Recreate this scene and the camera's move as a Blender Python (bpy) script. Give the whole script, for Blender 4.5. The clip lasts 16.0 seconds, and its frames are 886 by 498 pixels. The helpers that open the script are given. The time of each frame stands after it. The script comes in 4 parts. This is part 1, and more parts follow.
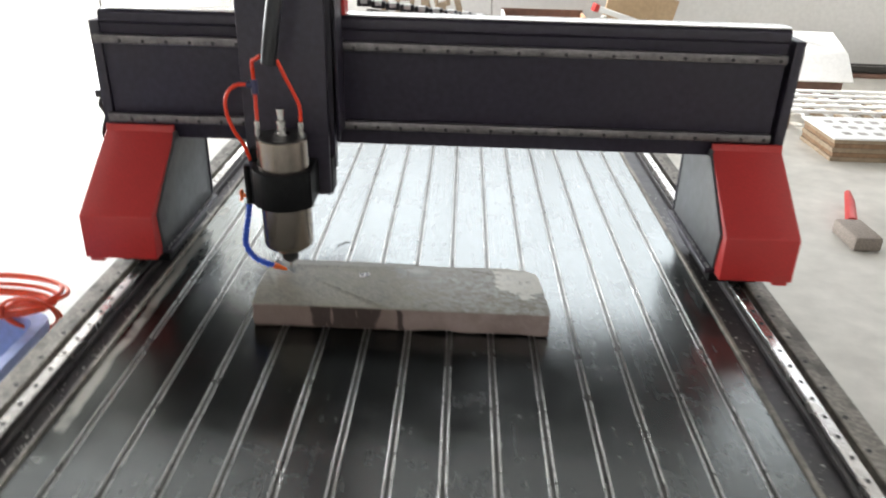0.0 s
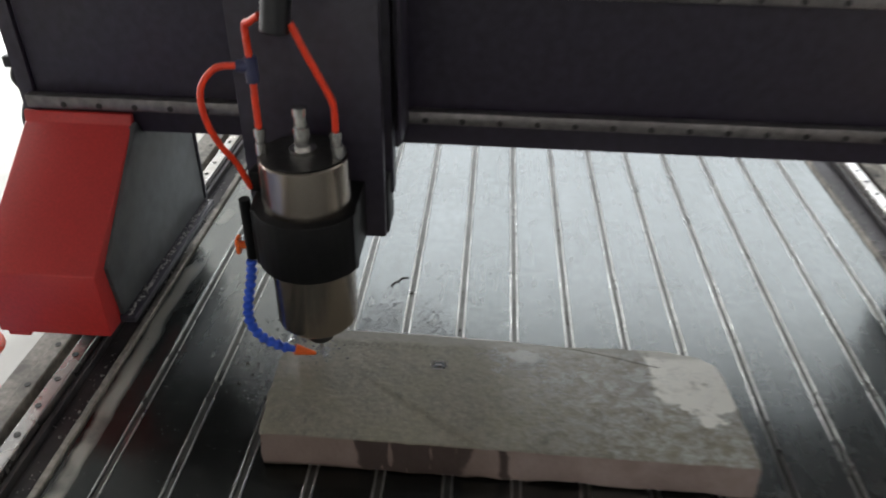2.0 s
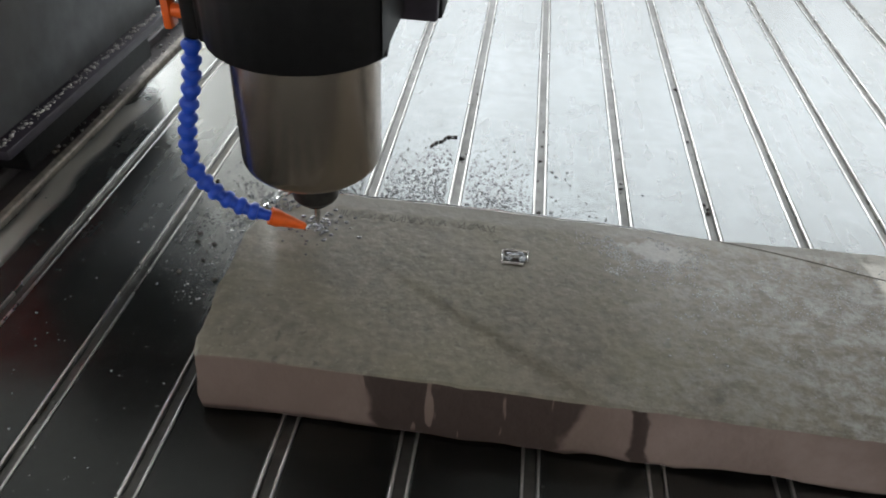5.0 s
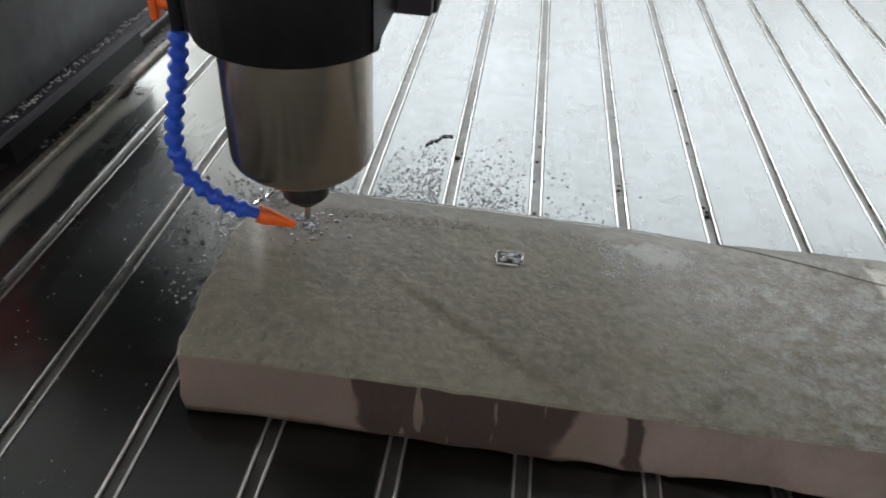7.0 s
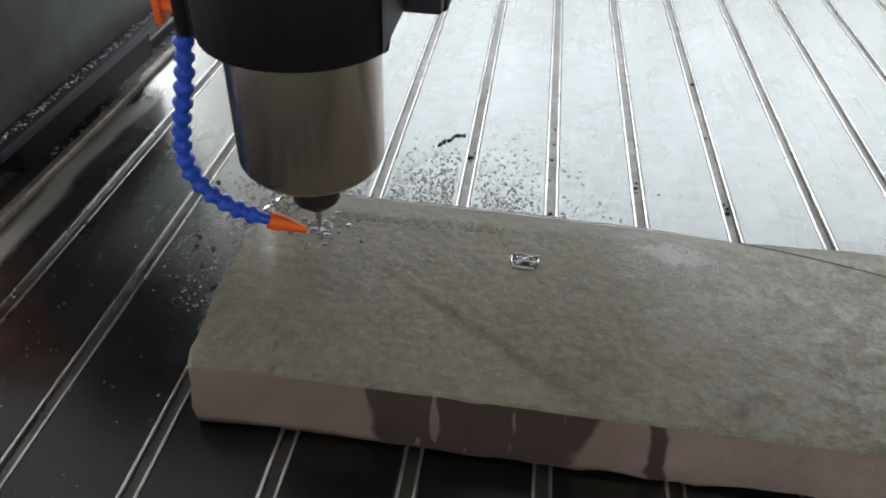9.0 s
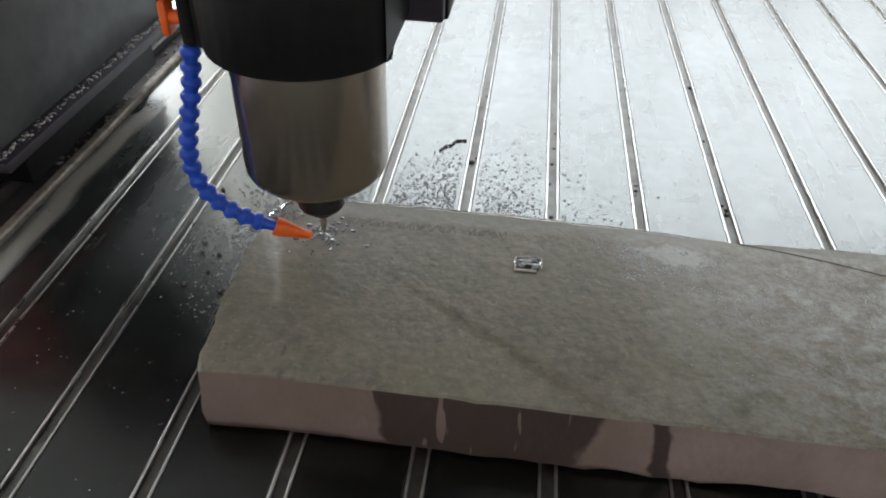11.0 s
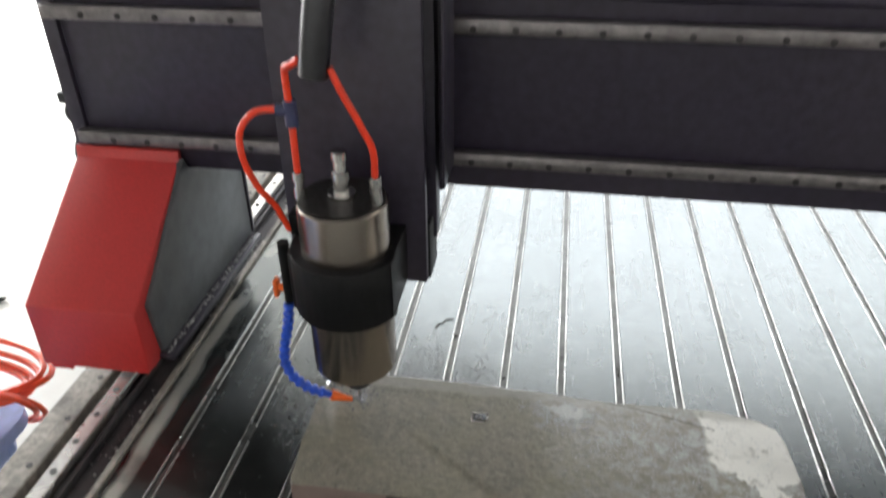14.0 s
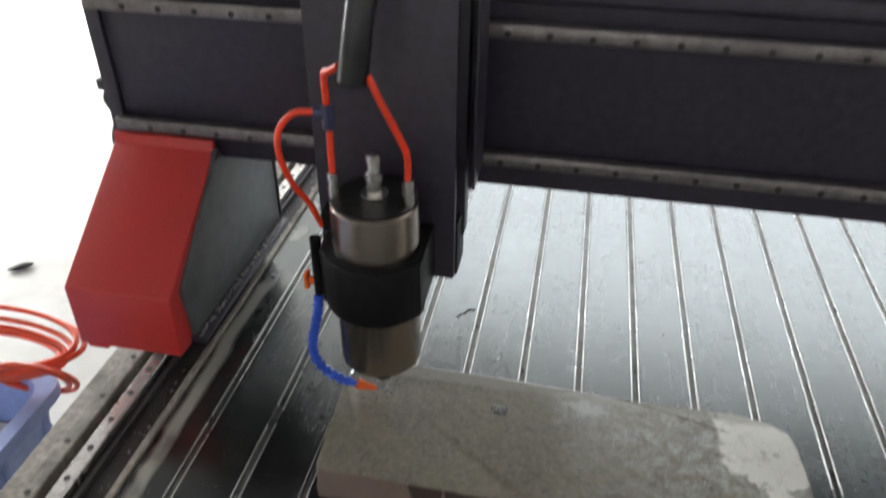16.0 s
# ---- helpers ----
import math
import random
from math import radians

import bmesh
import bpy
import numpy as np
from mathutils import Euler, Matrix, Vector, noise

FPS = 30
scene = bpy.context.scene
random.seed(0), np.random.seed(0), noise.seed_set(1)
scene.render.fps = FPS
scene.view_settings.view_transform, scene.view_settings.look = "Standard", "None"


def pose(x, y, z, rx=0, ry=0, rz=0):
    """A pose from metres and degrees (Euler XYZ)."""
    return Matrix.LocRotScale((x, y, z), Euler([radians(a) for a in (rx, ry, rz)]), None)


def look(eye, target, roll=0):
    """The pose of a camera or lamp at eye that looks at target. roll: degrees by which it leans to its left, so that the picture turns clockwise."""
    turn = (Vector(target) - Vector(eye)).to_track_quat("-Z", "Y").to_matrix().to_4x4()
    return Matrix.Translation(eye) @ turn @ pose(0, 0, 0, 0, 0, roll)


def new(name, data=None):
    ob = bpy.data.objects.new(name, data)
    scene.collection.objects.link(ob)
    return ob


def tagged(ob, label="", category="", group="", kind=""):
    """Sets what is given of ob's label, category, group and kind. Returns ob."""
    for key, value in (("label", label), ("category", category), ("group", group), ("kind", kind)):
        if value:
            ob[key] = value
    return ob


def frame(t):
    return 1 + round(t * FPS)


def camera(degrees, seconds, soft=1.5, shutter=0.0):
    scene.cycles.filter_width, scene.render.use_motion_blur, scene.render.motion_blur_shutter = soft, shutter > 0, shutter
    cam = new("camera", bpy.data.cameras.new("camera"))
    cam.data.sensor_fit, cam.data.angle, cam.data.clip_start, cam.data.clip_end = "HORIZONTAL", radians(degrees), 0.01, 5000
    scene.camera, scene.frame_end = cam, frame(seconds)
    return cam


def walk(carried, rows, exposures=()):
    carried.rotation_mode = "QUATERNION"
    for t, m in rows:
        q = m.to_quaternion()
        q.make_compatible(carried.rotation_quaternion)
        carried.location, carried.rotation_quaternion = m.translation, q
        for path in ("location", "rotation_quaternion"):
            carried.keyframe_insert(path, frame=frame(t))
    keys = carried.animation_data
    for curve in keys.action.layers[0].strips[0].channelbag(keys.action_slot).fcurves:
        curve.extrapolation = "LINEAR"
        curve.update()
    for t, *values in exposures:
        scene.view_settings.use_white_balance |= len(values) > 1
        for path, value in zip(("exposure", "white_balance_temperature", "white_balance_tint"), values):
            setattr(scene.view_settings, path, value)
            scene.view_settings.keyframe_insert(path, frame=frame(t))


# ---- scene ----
cam = camera(62.0, 16.0, soft=1.9, shutter=0.5)
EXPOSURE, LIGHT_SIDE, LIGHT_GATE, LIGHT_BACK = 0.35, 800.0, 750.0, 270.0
STOPS = [(0.0, 0.0), (0.5, -0.38), (1.5, -0.5), (2.5, -0.48), (3.3, -0.3), (4.2, -0.15), (7.0, -0.15), (9.0, -0.12), (11.3, -0.1), (12.0, -0.12), (12.5, -0.02), (14.0, 0.22), (15.0, 0.14), (15.5, -0.02), (16.0, -0.1)]
PATH = [
    (0, (0.0464, 0.6768, 1.7676), (0.0138, 2.4742, 0.8910), 1.62),
    (0.5, (-0.0648, 0.8388, 1.7851), (-0.0833, 2.6487, 0.9342), -1.03),
    (1, (-0.0052, 1.0773, 1.7848), (-0.1379, 2.8539, 0.8759), 1.71),
    (1.5, (-0.0048, 1.2800, 1.7516), (-0.1738, 2.9673, 0.6911), 2.23),
    (2, (-0.1277, 1.4800, 1.6803), (-0.2334, 3.1401, 0.5700), 0.99),
    (2.5, (-0.1914, 1.6510, 1.5599), (-0.4050, 3.2059, 0.3203), -1.41),
    (3, (-0.2128, 1.7648, 1.4838), (-0.3848, 3.2280, 0.1313), -0.07),
    (3.5, (-0.2174, 1.8180, 1.3328), (-0.3614, 3.3241, 0.0247), 2.55),
    (4, (-0.2173, 1.8200, 1.3012), (-0.3549, 3.3822, 0.0599), 3.18),
    (6.5, (-0.1931, 1.8247, 1.2870), (-0.3268, 3.3795, 0.0361), 3.36),
    (7, (-0.2034, 1.8331, 1.2857), (-0.3371, 3.3965, 0.0456), 3.88),
    (7.5, (-0.2055, 1.8395, 1.2914), (-0.3565, 3.4039, 0.0546), 3.12),
    (8, (-0.2095, 1.8428, 1.2848), (-0.3658, 3.4166, 0.0607), 3.05),
    (8.5, (-0.2125, 1.8458, 1.2851), (-0.3625, 3.4100, 0.0479), 2.77),
    (9, (-0.2048, 1.8493, 1.2822), (-0.3767, 3.4000, 0.0310), 2.12),
    (11.5, (-0.2086, 1.8320, 1.2920), (-0.3750, 3.3997, 0.0613), 1.08),
    (12, (-0.1628, 1.7404, 1.3882), (-0.3947, 3.3108, 0.1715), -3.09),
    (12.5, (-0.1461, 1.6381, 1.5420), (-0.3866, 3.1332, 0.2355), -2.16),
    (13, (-0.1217, 1.5733, 1.6371), (-0.4058, 3.0670, 0.3379), -0.43),
    (13.5, (-0.1045, 1.5355, 1.6577), (-0.3718, 3.1260, 0.4749), -0.26),
    (14, (-0.1083, 1.5409, 1.6903), (-0.3781, 3.2123, 0.6257), -0.50),
    (14.5, (-0.1027, 1.5615, 1.8109), (-0.4018, 3.2972, 0.8632), -1.36),
    (15, (-0.1018, 1.5269, 1.8396), (-0.3866, 3.3291, 1.0206), -1.32),
    (15.5, (-0.1035, 1.5468, 1.8093), (-0.4188, 3.2724, 0.8486), 0.05),
    (16, (-0.1285, 1.5391, 1.7428), (-0.4272, 3.1582, 0.6072), 0.67),
]
walk(cam, [(t, look(eye, target, roll)) for t, eye, target, roll in PATH], [(t, EXPOSURE + e) for t, e in STOPS])

# ---- world, sun, openings, exposure ----
world = bpy.data.worlds.new("sky")
scene.world = world
world.use_nodes = True
wn = world.node_tree
sky = wn.nodes.new("ShaderNodeTexSky")
sky.sky_type, sky.sun_disc = "NISHITA", False
sky.sun_elevation, sky.sun_rotation = radians(48), radians(-60)
sky.air_density, sky.dust_density = 1.2, 4.0
wn.links.new(sky.outputs[0], wn.nodes["Background"].inputs[0])
wn.nodes["Background"].inputs[1].default_value = 0.12
sun_data = bpy.data.lights.new("sun", "SUN")
sun_data.energy, sun_data.angle, sun_data.color = 4.5, radians(1.5), (1.0, 0.96, 0.9)
sun = new("sun", sun_data)
sun.matrix_world = look((-12, 9, 16), (0, 2, 0))


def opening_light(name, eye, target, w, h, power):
    """Sky light standing in an opening of the hall; the high window band is added, unseen."""
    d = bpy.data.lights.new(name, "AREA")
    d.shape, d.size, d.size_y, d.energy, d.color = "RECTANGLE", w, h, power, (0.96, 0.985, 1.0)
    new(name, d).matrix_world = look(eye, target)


opening_light("daylight_open_side", (-7.5, 6.9, 2.3), (0, 6.9, 2.2), 5.2, 4.2, LIGHT_SIDE)
opening_light("daylight_gate", (-5.0, 9.75, 2.0), (-5.0, 0, 1.9), 5.0, 3.8, LIGHT_GATE)
# Added lamp in unseen high windows, so the table boards reflect white.
opening_light("daylight_added_windows", (1.75, 9.75, 4.75), (1.75, 0, 4.75), 7.7, 3.9, LIGHT_BACK)


# ---- materials ----
def material(name, base, rough=0.5, metal=0.0, spread=0.25, grain=30.0, bump=0.2, stain=0.0, stain_scale=2.5,
             stain_color=None, coat=0.0, rough_spread=0.15, emission=None, alpha=1.0, transmission=0.0, depth=0.002):
    """Painted, metal, stone or plastic surface with variation at two scales and fine relief, in world metres."""
    m = bpy.data.materials.new(name)
    m.use_nodes = True
    t, p = m.node_tree, m.node_tree.nodes["Principled BSDF"]
    geo = t.nodes.new("ShaderNodeNewGeometry")

    def noise_at(scale, detail):
        n = t.nodes.new("ShaderNodeTexNoise")
        n.inputs["Scale"].default_value, n.inputs["Detail"].default_value = scale, detail
        t.links.new(geo.outputs["Position"], n.inputs["Vector"])
        return n

    fine, wide = noise_at(grain, 6), noise_at(stain_scale, 4)
    ramp = t.nodes.new("ShaderNodeValToRGB")
    lo, hi = [max(0.0, c * (1 - spread)) for c in base], [min(1.0, c * (1 + spread)) for c in base]
    ramp.color_ramp.elements[0].position, ramp.color_ramp.elements[1].position = 0.3, 0.7
    ramp.color_ramp.elements[0].color, ramp.color_ramp.elements[1].color = (*lo, 1), (*hi, 1)
    t.links.new(fine.outputs["Fac"], ramp.inputs[0])
    colour = ramp.outputs[0]
    if stain:
        mask = t.nodes.new("ShaderNodeMapRange")
        mask.inputs[1].default_value, mask.inputs[2].default_value, mask.inputs[4].default_value = 0.48, 0.68, stain
        t.links.new(wide.outputs["Fac"], mask.inputs[0])
        mix = t.nodes.new("ShaderNodeMix")
        mix.data_type = "RGBA"
        t.links.new(mask.outputs[0], mix.inputs[0])
        t.links.new(colour, mix.inputs[6])
        mix.inputs[7].default_value = (*(stain_color or [c * 0.5 for c in base]), 1)
        colour = mix.outputs[2]
    t.links.new(colour, p.inputs["Base Color"])
    rr = t.nodes.new("ShaderNodeMapRange")
    rr.inputs[3].default_value, rr.inputs[4].default_value = max(0.02, rough - rough_spread), min(1, rough + rough_spread)
    t.links.new(wide.outputs["Fac"], rr.inputs[0])
    t.links.new(rr.outputs[0], p.inputs["Roughness"])
    p.inputs["Metallic"].default_value, p.inputs["Coat Weight"].default_value = metal, coat
    p.inputs["Alpha"].default_value, p.inputs["Transmission Weight"].default_value = alpha, transmission
    if bump:
        b = t.nodes.new("ShaderNodeBump")
        b.inputs["Strength"].default_value, b.inputs["Distance"].default_value = bump, depth
        t.links.new(fine.outputs["Fac"], b.inputs["Height"])
        t.links.new(b.outputs[0], p.inputs["Normal"])
    if emission:
        p.inputs["Emission Color"].default_value, p.inputs["Emission Strength"].default_value = (*emission[0], 1), emission[1]
    return m


def nodes_of(m):
    t = m.node_tree
    return t, t.nodes["Principled BSDF"]


def math_node(t, op, a, b=None, clamp=False):
    n = t.nodes.new("ShaderNodeMath")
    n.operation, n.use_clamp = op, clamp
    for i, v in enumerate((a, b)):
        if v is None:
            continue
        if isinstance(v, (int, float)):
            n.inputs[i].default_value = v
        else:
            t.links.new(v, n.inputs[i])
    return n.outputs[0]


def mix_colour(t, fac, a, b):
    n = t.nodes.new("ShaderNodeMix")
    n.data_type = "RGBA"
    t.links.new(fac, n.inputs[0])
    for i, v in ((6, a), (7, b)):
        if isinstance(v, tuple):
            n.inputs[i].default_value = (*v, 1)
        else:
            t.links.new(v, n.inputs[i])
    return n.outputs[2]


def step(t, v, lo, hi):
    n = t.nodes.new("ShaderNodeMapRange")
    n.interpolation_type = "SMOOTHSTEP"
    n.inputs[1].default_value, n.inputs[2].default_value = lo, hi
    t.links.new(v, n.inputs[0])
    return n.outputs[0]


black_paint = material("black_paint", (0.026, 0.021, 0.035), 0.42, 0, 0.3, 60, 0.12, 0.5, 3, (0.036, 0.031, 0.041))
black_block = material("black_anodised", (0.006, 0.006, 0.0065), 0.5, 0, 0.3, 120, 0.1)
black_block.node_tree.nodes["Principled BSDF"].inputs["Specular IOR Level"].default_value = 0.18
grey_paint = material("grey_paint", (0.075, 0.08, 0.085), 0.45, 0, 0.25, 40, 0.15, 0.6, 9, (0.12, 0.12, 0.12))
red_paint = material("red_paint", (0.48, 0.029, 0.027), 0.42, 0, 0.1, 200, 0.1, 0.3, 6, (0.39, 0.025, 0.024))
steel = material("ground_steel", (0.62, 0.6, 0.58), 0.24, 1, 0.15, 80, 0.1, 0.5, 12, (0.4, 0.37, 0.34))
dull_steel = material("dull_rail_steel", (0.36, 0.34, 0.32), 0.42, 0.85, 0.25, 60, 0.2, 0.6, 10, (0.2, 0.18, 0.16))
gantry_rail_steel = material("oiled_rail_steel", (0.2, 0.185, 0.185), 0.36, 0.8, 0.25, 70, 0.15, 0.5, 8, (0.1, 0.09, 0.09))
dirty_strip = material("dirty_rack", (0.24, 0.22, 0.19), 0.6, 0.3, 0.35, 90, 0.4, 0.8, 14, (0.1, 0.09, 0.08))
dark_frame = material("dark_frame", (0.04, 0.035, 0.038), 0.45, 0.1, 0.4, 45, 0.3, 0.7, 8, (0.09, 0.085, 0.08))
groove_dark = material("groove_floor", (0.12, 0.12, 0.112), 0.32, 0.85, 0.3, 60, 0.2, 0.6, 9, (0.09, 0.088, 0.08))
alu = material("aluminium", (0.54, 0.54, 0.525), 0.3, 1, 0.2, 120, 0.15, 0.6, 15, (0.3, 0.29, 0.27))
spindle_steel = material("polished_spindle", (0.4, 0.345, 0.3), 0.24, 1, 0.05, 200, 0, 0, rough_spread=0.03)
dark_steel = material("dark_steel", (0.05, 0.048, 0.046), 0.35, 0.7, 0.3, 150, 0.1)
red_hose = material("red_hose", (0.75, 0.045, 0.012), 0.3, 0, 0.12, 60, 0.05)
blue_plastic = material("blue_plastic", (0.012, 0.075, 0.55), 0.35, 0, 0.15, 90, 0.1)
orange_plastic = material("orange_plastic", (0.85, 0.13, 0.012), 0.35, 0, 0.12, 90, 0.1)
rubber = material("black_rubber", (0.011, 0.011, 0.014), 0.3, 0, 0.3, 80, 0.1)
bolt_dark = material("bolt_dark", (0.03, 0.028, 0.027), 0.5, 0.4, 0.3, 100, 0.1)
chain_plastic = material("chain_plastic", (0.02, 0.02, 0.022), 0.5, 0, 0.3, 60, 0.1)
white_plastic = material("white_plastic", (0.75, 0.75, 0.73), 0.5, 0, 0.08, 60, 0.1)
concrete = material("concrete_floor", (0.56, 0.54, 0.49), 0.55, 0, 0.12, 7, 0.25, 0.55, 1.1, (0.43, 0.41, 0.37), rough_spread=0.2)
plaster = material("white_plaster", (0.74, 0.73, 0.71), 0.85, 0, 0.05, 20, 0.2, 0.35, 1.3, (0.6, 0.585, 0.56))
roof_mat = material("roof_sheet", (0.16, 0.16, 0.165), 0.7, 0, 0.1, 4, 0.1, 0.3, 1.5)
gate_paint = material("gate_paint", (0.78, 0.78, 0.76), 0.5, 0, 0.05, 15, 0.1, 0.3, 3, (0.7, 0.7, 0.68))
plywood = material("plywood", (0.56, 0.32, 0.17), 0.6, 0, 0.08, 14, 0.1, 0.5, 2, (0.6, 0.42, 0.29))
coil_hose = material("coil_hose", (0.85, 0.1, 0.035), 0.3, 0, 0.12, 60, 0.05, transmission=0.2)
brown_wood = material("brown_wood", (0.17, 0.085, 0.06), 0.5, 0, 0.25, 12, 0.2, 0.6, 4, (0.24, 0.15, 0.12))
pale_wood = material("pale_wood", (0.33, 0.25, 0.17), 0.65, 0, 0.2, 25, 0.3, 0.4, 6, (0.3, 0.23, 0.16))
cardboard = material("cardboard", (0.46, 0.33, 0.2), 0.8, 0, 0.1, 30, 0.2, 0.3, 4, (0.38, 0.27, 0.16))
sack_cloth = material("sack_cloth", (0.4, 0.385, 0.335), 0.85, 0, 0.15, 160, 0.6, 0.5, 7, (0.28, 0.265, 0.225))
white_sheet = material("white_sheet", (0.82, 0.82, 0.81), 0.7, 0, 0.05, 30, 0.2)
yellow_bag = material("yellow_bag", (0.55, 0.5, 0.08), 0.45, 0, 0.2, 30, 0.3, 0.5, 15, (0.65, 0.62, 0.3))
clear_film = material("clear_film", (0.62, 0.63, 0.62), 0.25, 0, 0.2, 40, 0.4, 0.5, 20, (0.4, 0.4, 0.4))
tub_blue = material("tub_blue", (0.3, 0.4, 0.74), 0.4, 0, 0.12, 40, 0.2, 0.5, 5, (0.44, 0.52, 0.78))
water_mat = material("cloudy_water", (0.5, 0.56, 0.64), 0.06, 0, 0.06, 5, 0.15, 0.6, 5, (0.42, 0.48, 0.58), rough_spread=0.03)
board_brown = material("board_brown", (0.27, 0.16, 0.09), 0.6, 0, 0.2, 25, 0.2, 0.4, 5)
bristle = material("bristle", (0.26, 0.22, 0.19), 0.8, 0, 0.3, 150, 0.5)
wet_chip = material("wet_chip", (0.06, 0.055, 0.05), 0.2, 0, 0.4, 90, 0.3)
droplet = material("water_drop", (0.3, 0.31, 0.32), 0.06, 0.6, 0.05, 30, 0, rough_spread=0.02)
edge_glint = material("edge_glint", (0.75, 0.77, 0.78), 0.12, 0.8, 0.05, 30, 0, rough_spread=0.04)


def bed_material():
    """Dark grey bed boards: worn, oily sheen, wet and soaked round the stone, dark reflection at left front put into
    the colour.
    """
    m = material("bed_board", (0.213, 0.227, 0.224), 0.3, 0.95, 0.07, 55, 0.035, 0.0)
    t, p = nodes_of(m)
    geo = t.nodes.new("ShaderNodeNewGeometry")
    sep = t.nodes.new("ShaderNodeSeparateXYZ")
    t.links.new(geo.outputs["Position"], sep.inputs[0])
    info = t.nodes.new("ShaderNodeObjectInfo")
    big = t.nodes.new("ShaderNodeTexNoise")
    big.inputs["Scale"].default_value, big.inputs["Detail"].default_value = 5.5, 5
    streak = t.nodes.new("ShaderNodeTexNoise")
    streak.inputs["Scale"].default_value, streak.inputs["Detail"].default_value = 1.0, 6
    mp = t.nodes.new("ShaderNodeMapping")
    mp.inputs["Scale"].default_value = (70, 4, 10)
    t.links.new(geo.outputs["Position"], mp.inputs[0])
    t.links.new(mp.outputs[0], streak.inputs["Vector"])
    t.links.new(geo.outputs["Position"], big.inputs["Vector"])
    # how soaked round and in front of the stone, widened leftward to paint dark reflection
    dx = math_node(t, "MULTIPLY", math_node(t, "ADD", sep.outputs[0], 0.5), 1.05)
    dy = math_node(t, "MULTIPLY", math_node(t, "ADD", sep.outputs[1], -2.05), 2.9)
    d = math_node(t, "SQRT", math_node(t, "ADD", math_node(t, "MULTIPLY", dx, dx), math_node(t, "MULTIPLY", dy, dy)))
    d = math_node(t, "ADD", d, math_node(t, "MULTIPLY", math_node(t, "SUBTRACT", big.outputs[0], 0.5), 1.1))
    wet = math_node(t, "SUBTRACT", 1.0, step(t, d, 0.5, 1.05))
    dust = step(t, streak.outputs[0], 0.45, 0.75)
    old = p.inputs["Base Color"].links[0].from_socket
    c = mix_colour(t, math_node(t, "MULTIPLY", dust, 0.16), old, (0.29, 0.3, 0.295))
    c = mix_colour(t, math_node(t, "MULTIPLY", step(t, info.outputs["Random"], 0, 1), 0.25), c, (0.28, 0.29, 0.288))
    c = mix_colour(t, math_node(t, "MULTIPLY", wet, 0.9), c, (0.038, 0.04, 0.037))
    blot = t.nodes.new("ShaderNodeTexNoise")
    blot.inputs["Scale"].default_value, blot.inputs["Detail"].default_value, blot.inputs["Roughness"].default_value = 24, 7, 0.65
    t.links.new(geo.outputs["Position"], blot.inputs["Vector"])
    dirt = math_node(t, "MULTIPLY", step(t, blot.outputs[0], 0.4, 0.75), 0.1)
    c = mix_colour(t, dirt, c, (0.14, 0.143, 0.128))
    sl = math_node(t, "ADD", sep.outputs[0], math_node(t, "MULTIPLY", math_node(t, "SUBTRACT", big.outputs[0], 0.5), 0.05))
    slurry = math_node(t, "MULTIPLY", step(t, sl, -0.735, -0.722), math_node(t, "SUBTRACT", 1.0, step(t, sl, -0.71, -0.698)))
    slurry = math_node(t, "MULTIPLY", slurry, step(t, big.outputs[0], 0.35, 0.5))
    c = mix_colour(t, math_node(t, "MULTIPLY", slurry, 0.75), c, (0.36, 0.345, 0.3))
    t.links.new(c, p.inputs["Base Color"])
    t.links.new(math_node(t, "SUBTRACT", 0.95, math_node(t, "MULTIPLY", slurry, 0.6)), p.inputs["Metallic"])
    r = math_node(t, "ADD", math_node(t, "MULTIPLY", dust, 0.03), 0.2)
    r = math_node(t, "ADD", r, math_node(t, "MULTIPLY", slurry, 0.3))
    r = math_node(t, "ADD", r, math_node(t, "MULTIPLY", dirt, 0.3))
    r = math_node(t, "ADD", r, math_node(t, "MULTIPLY", big.outputs[0], 0.1))
    r = math_node(t, "SUBTRACT", r, math_node(t, "MULTIPLY", wet, 0.03), True)
    t.links.new(r, p.inputs["Roughness"])
    return m


bed_board = bed_material()


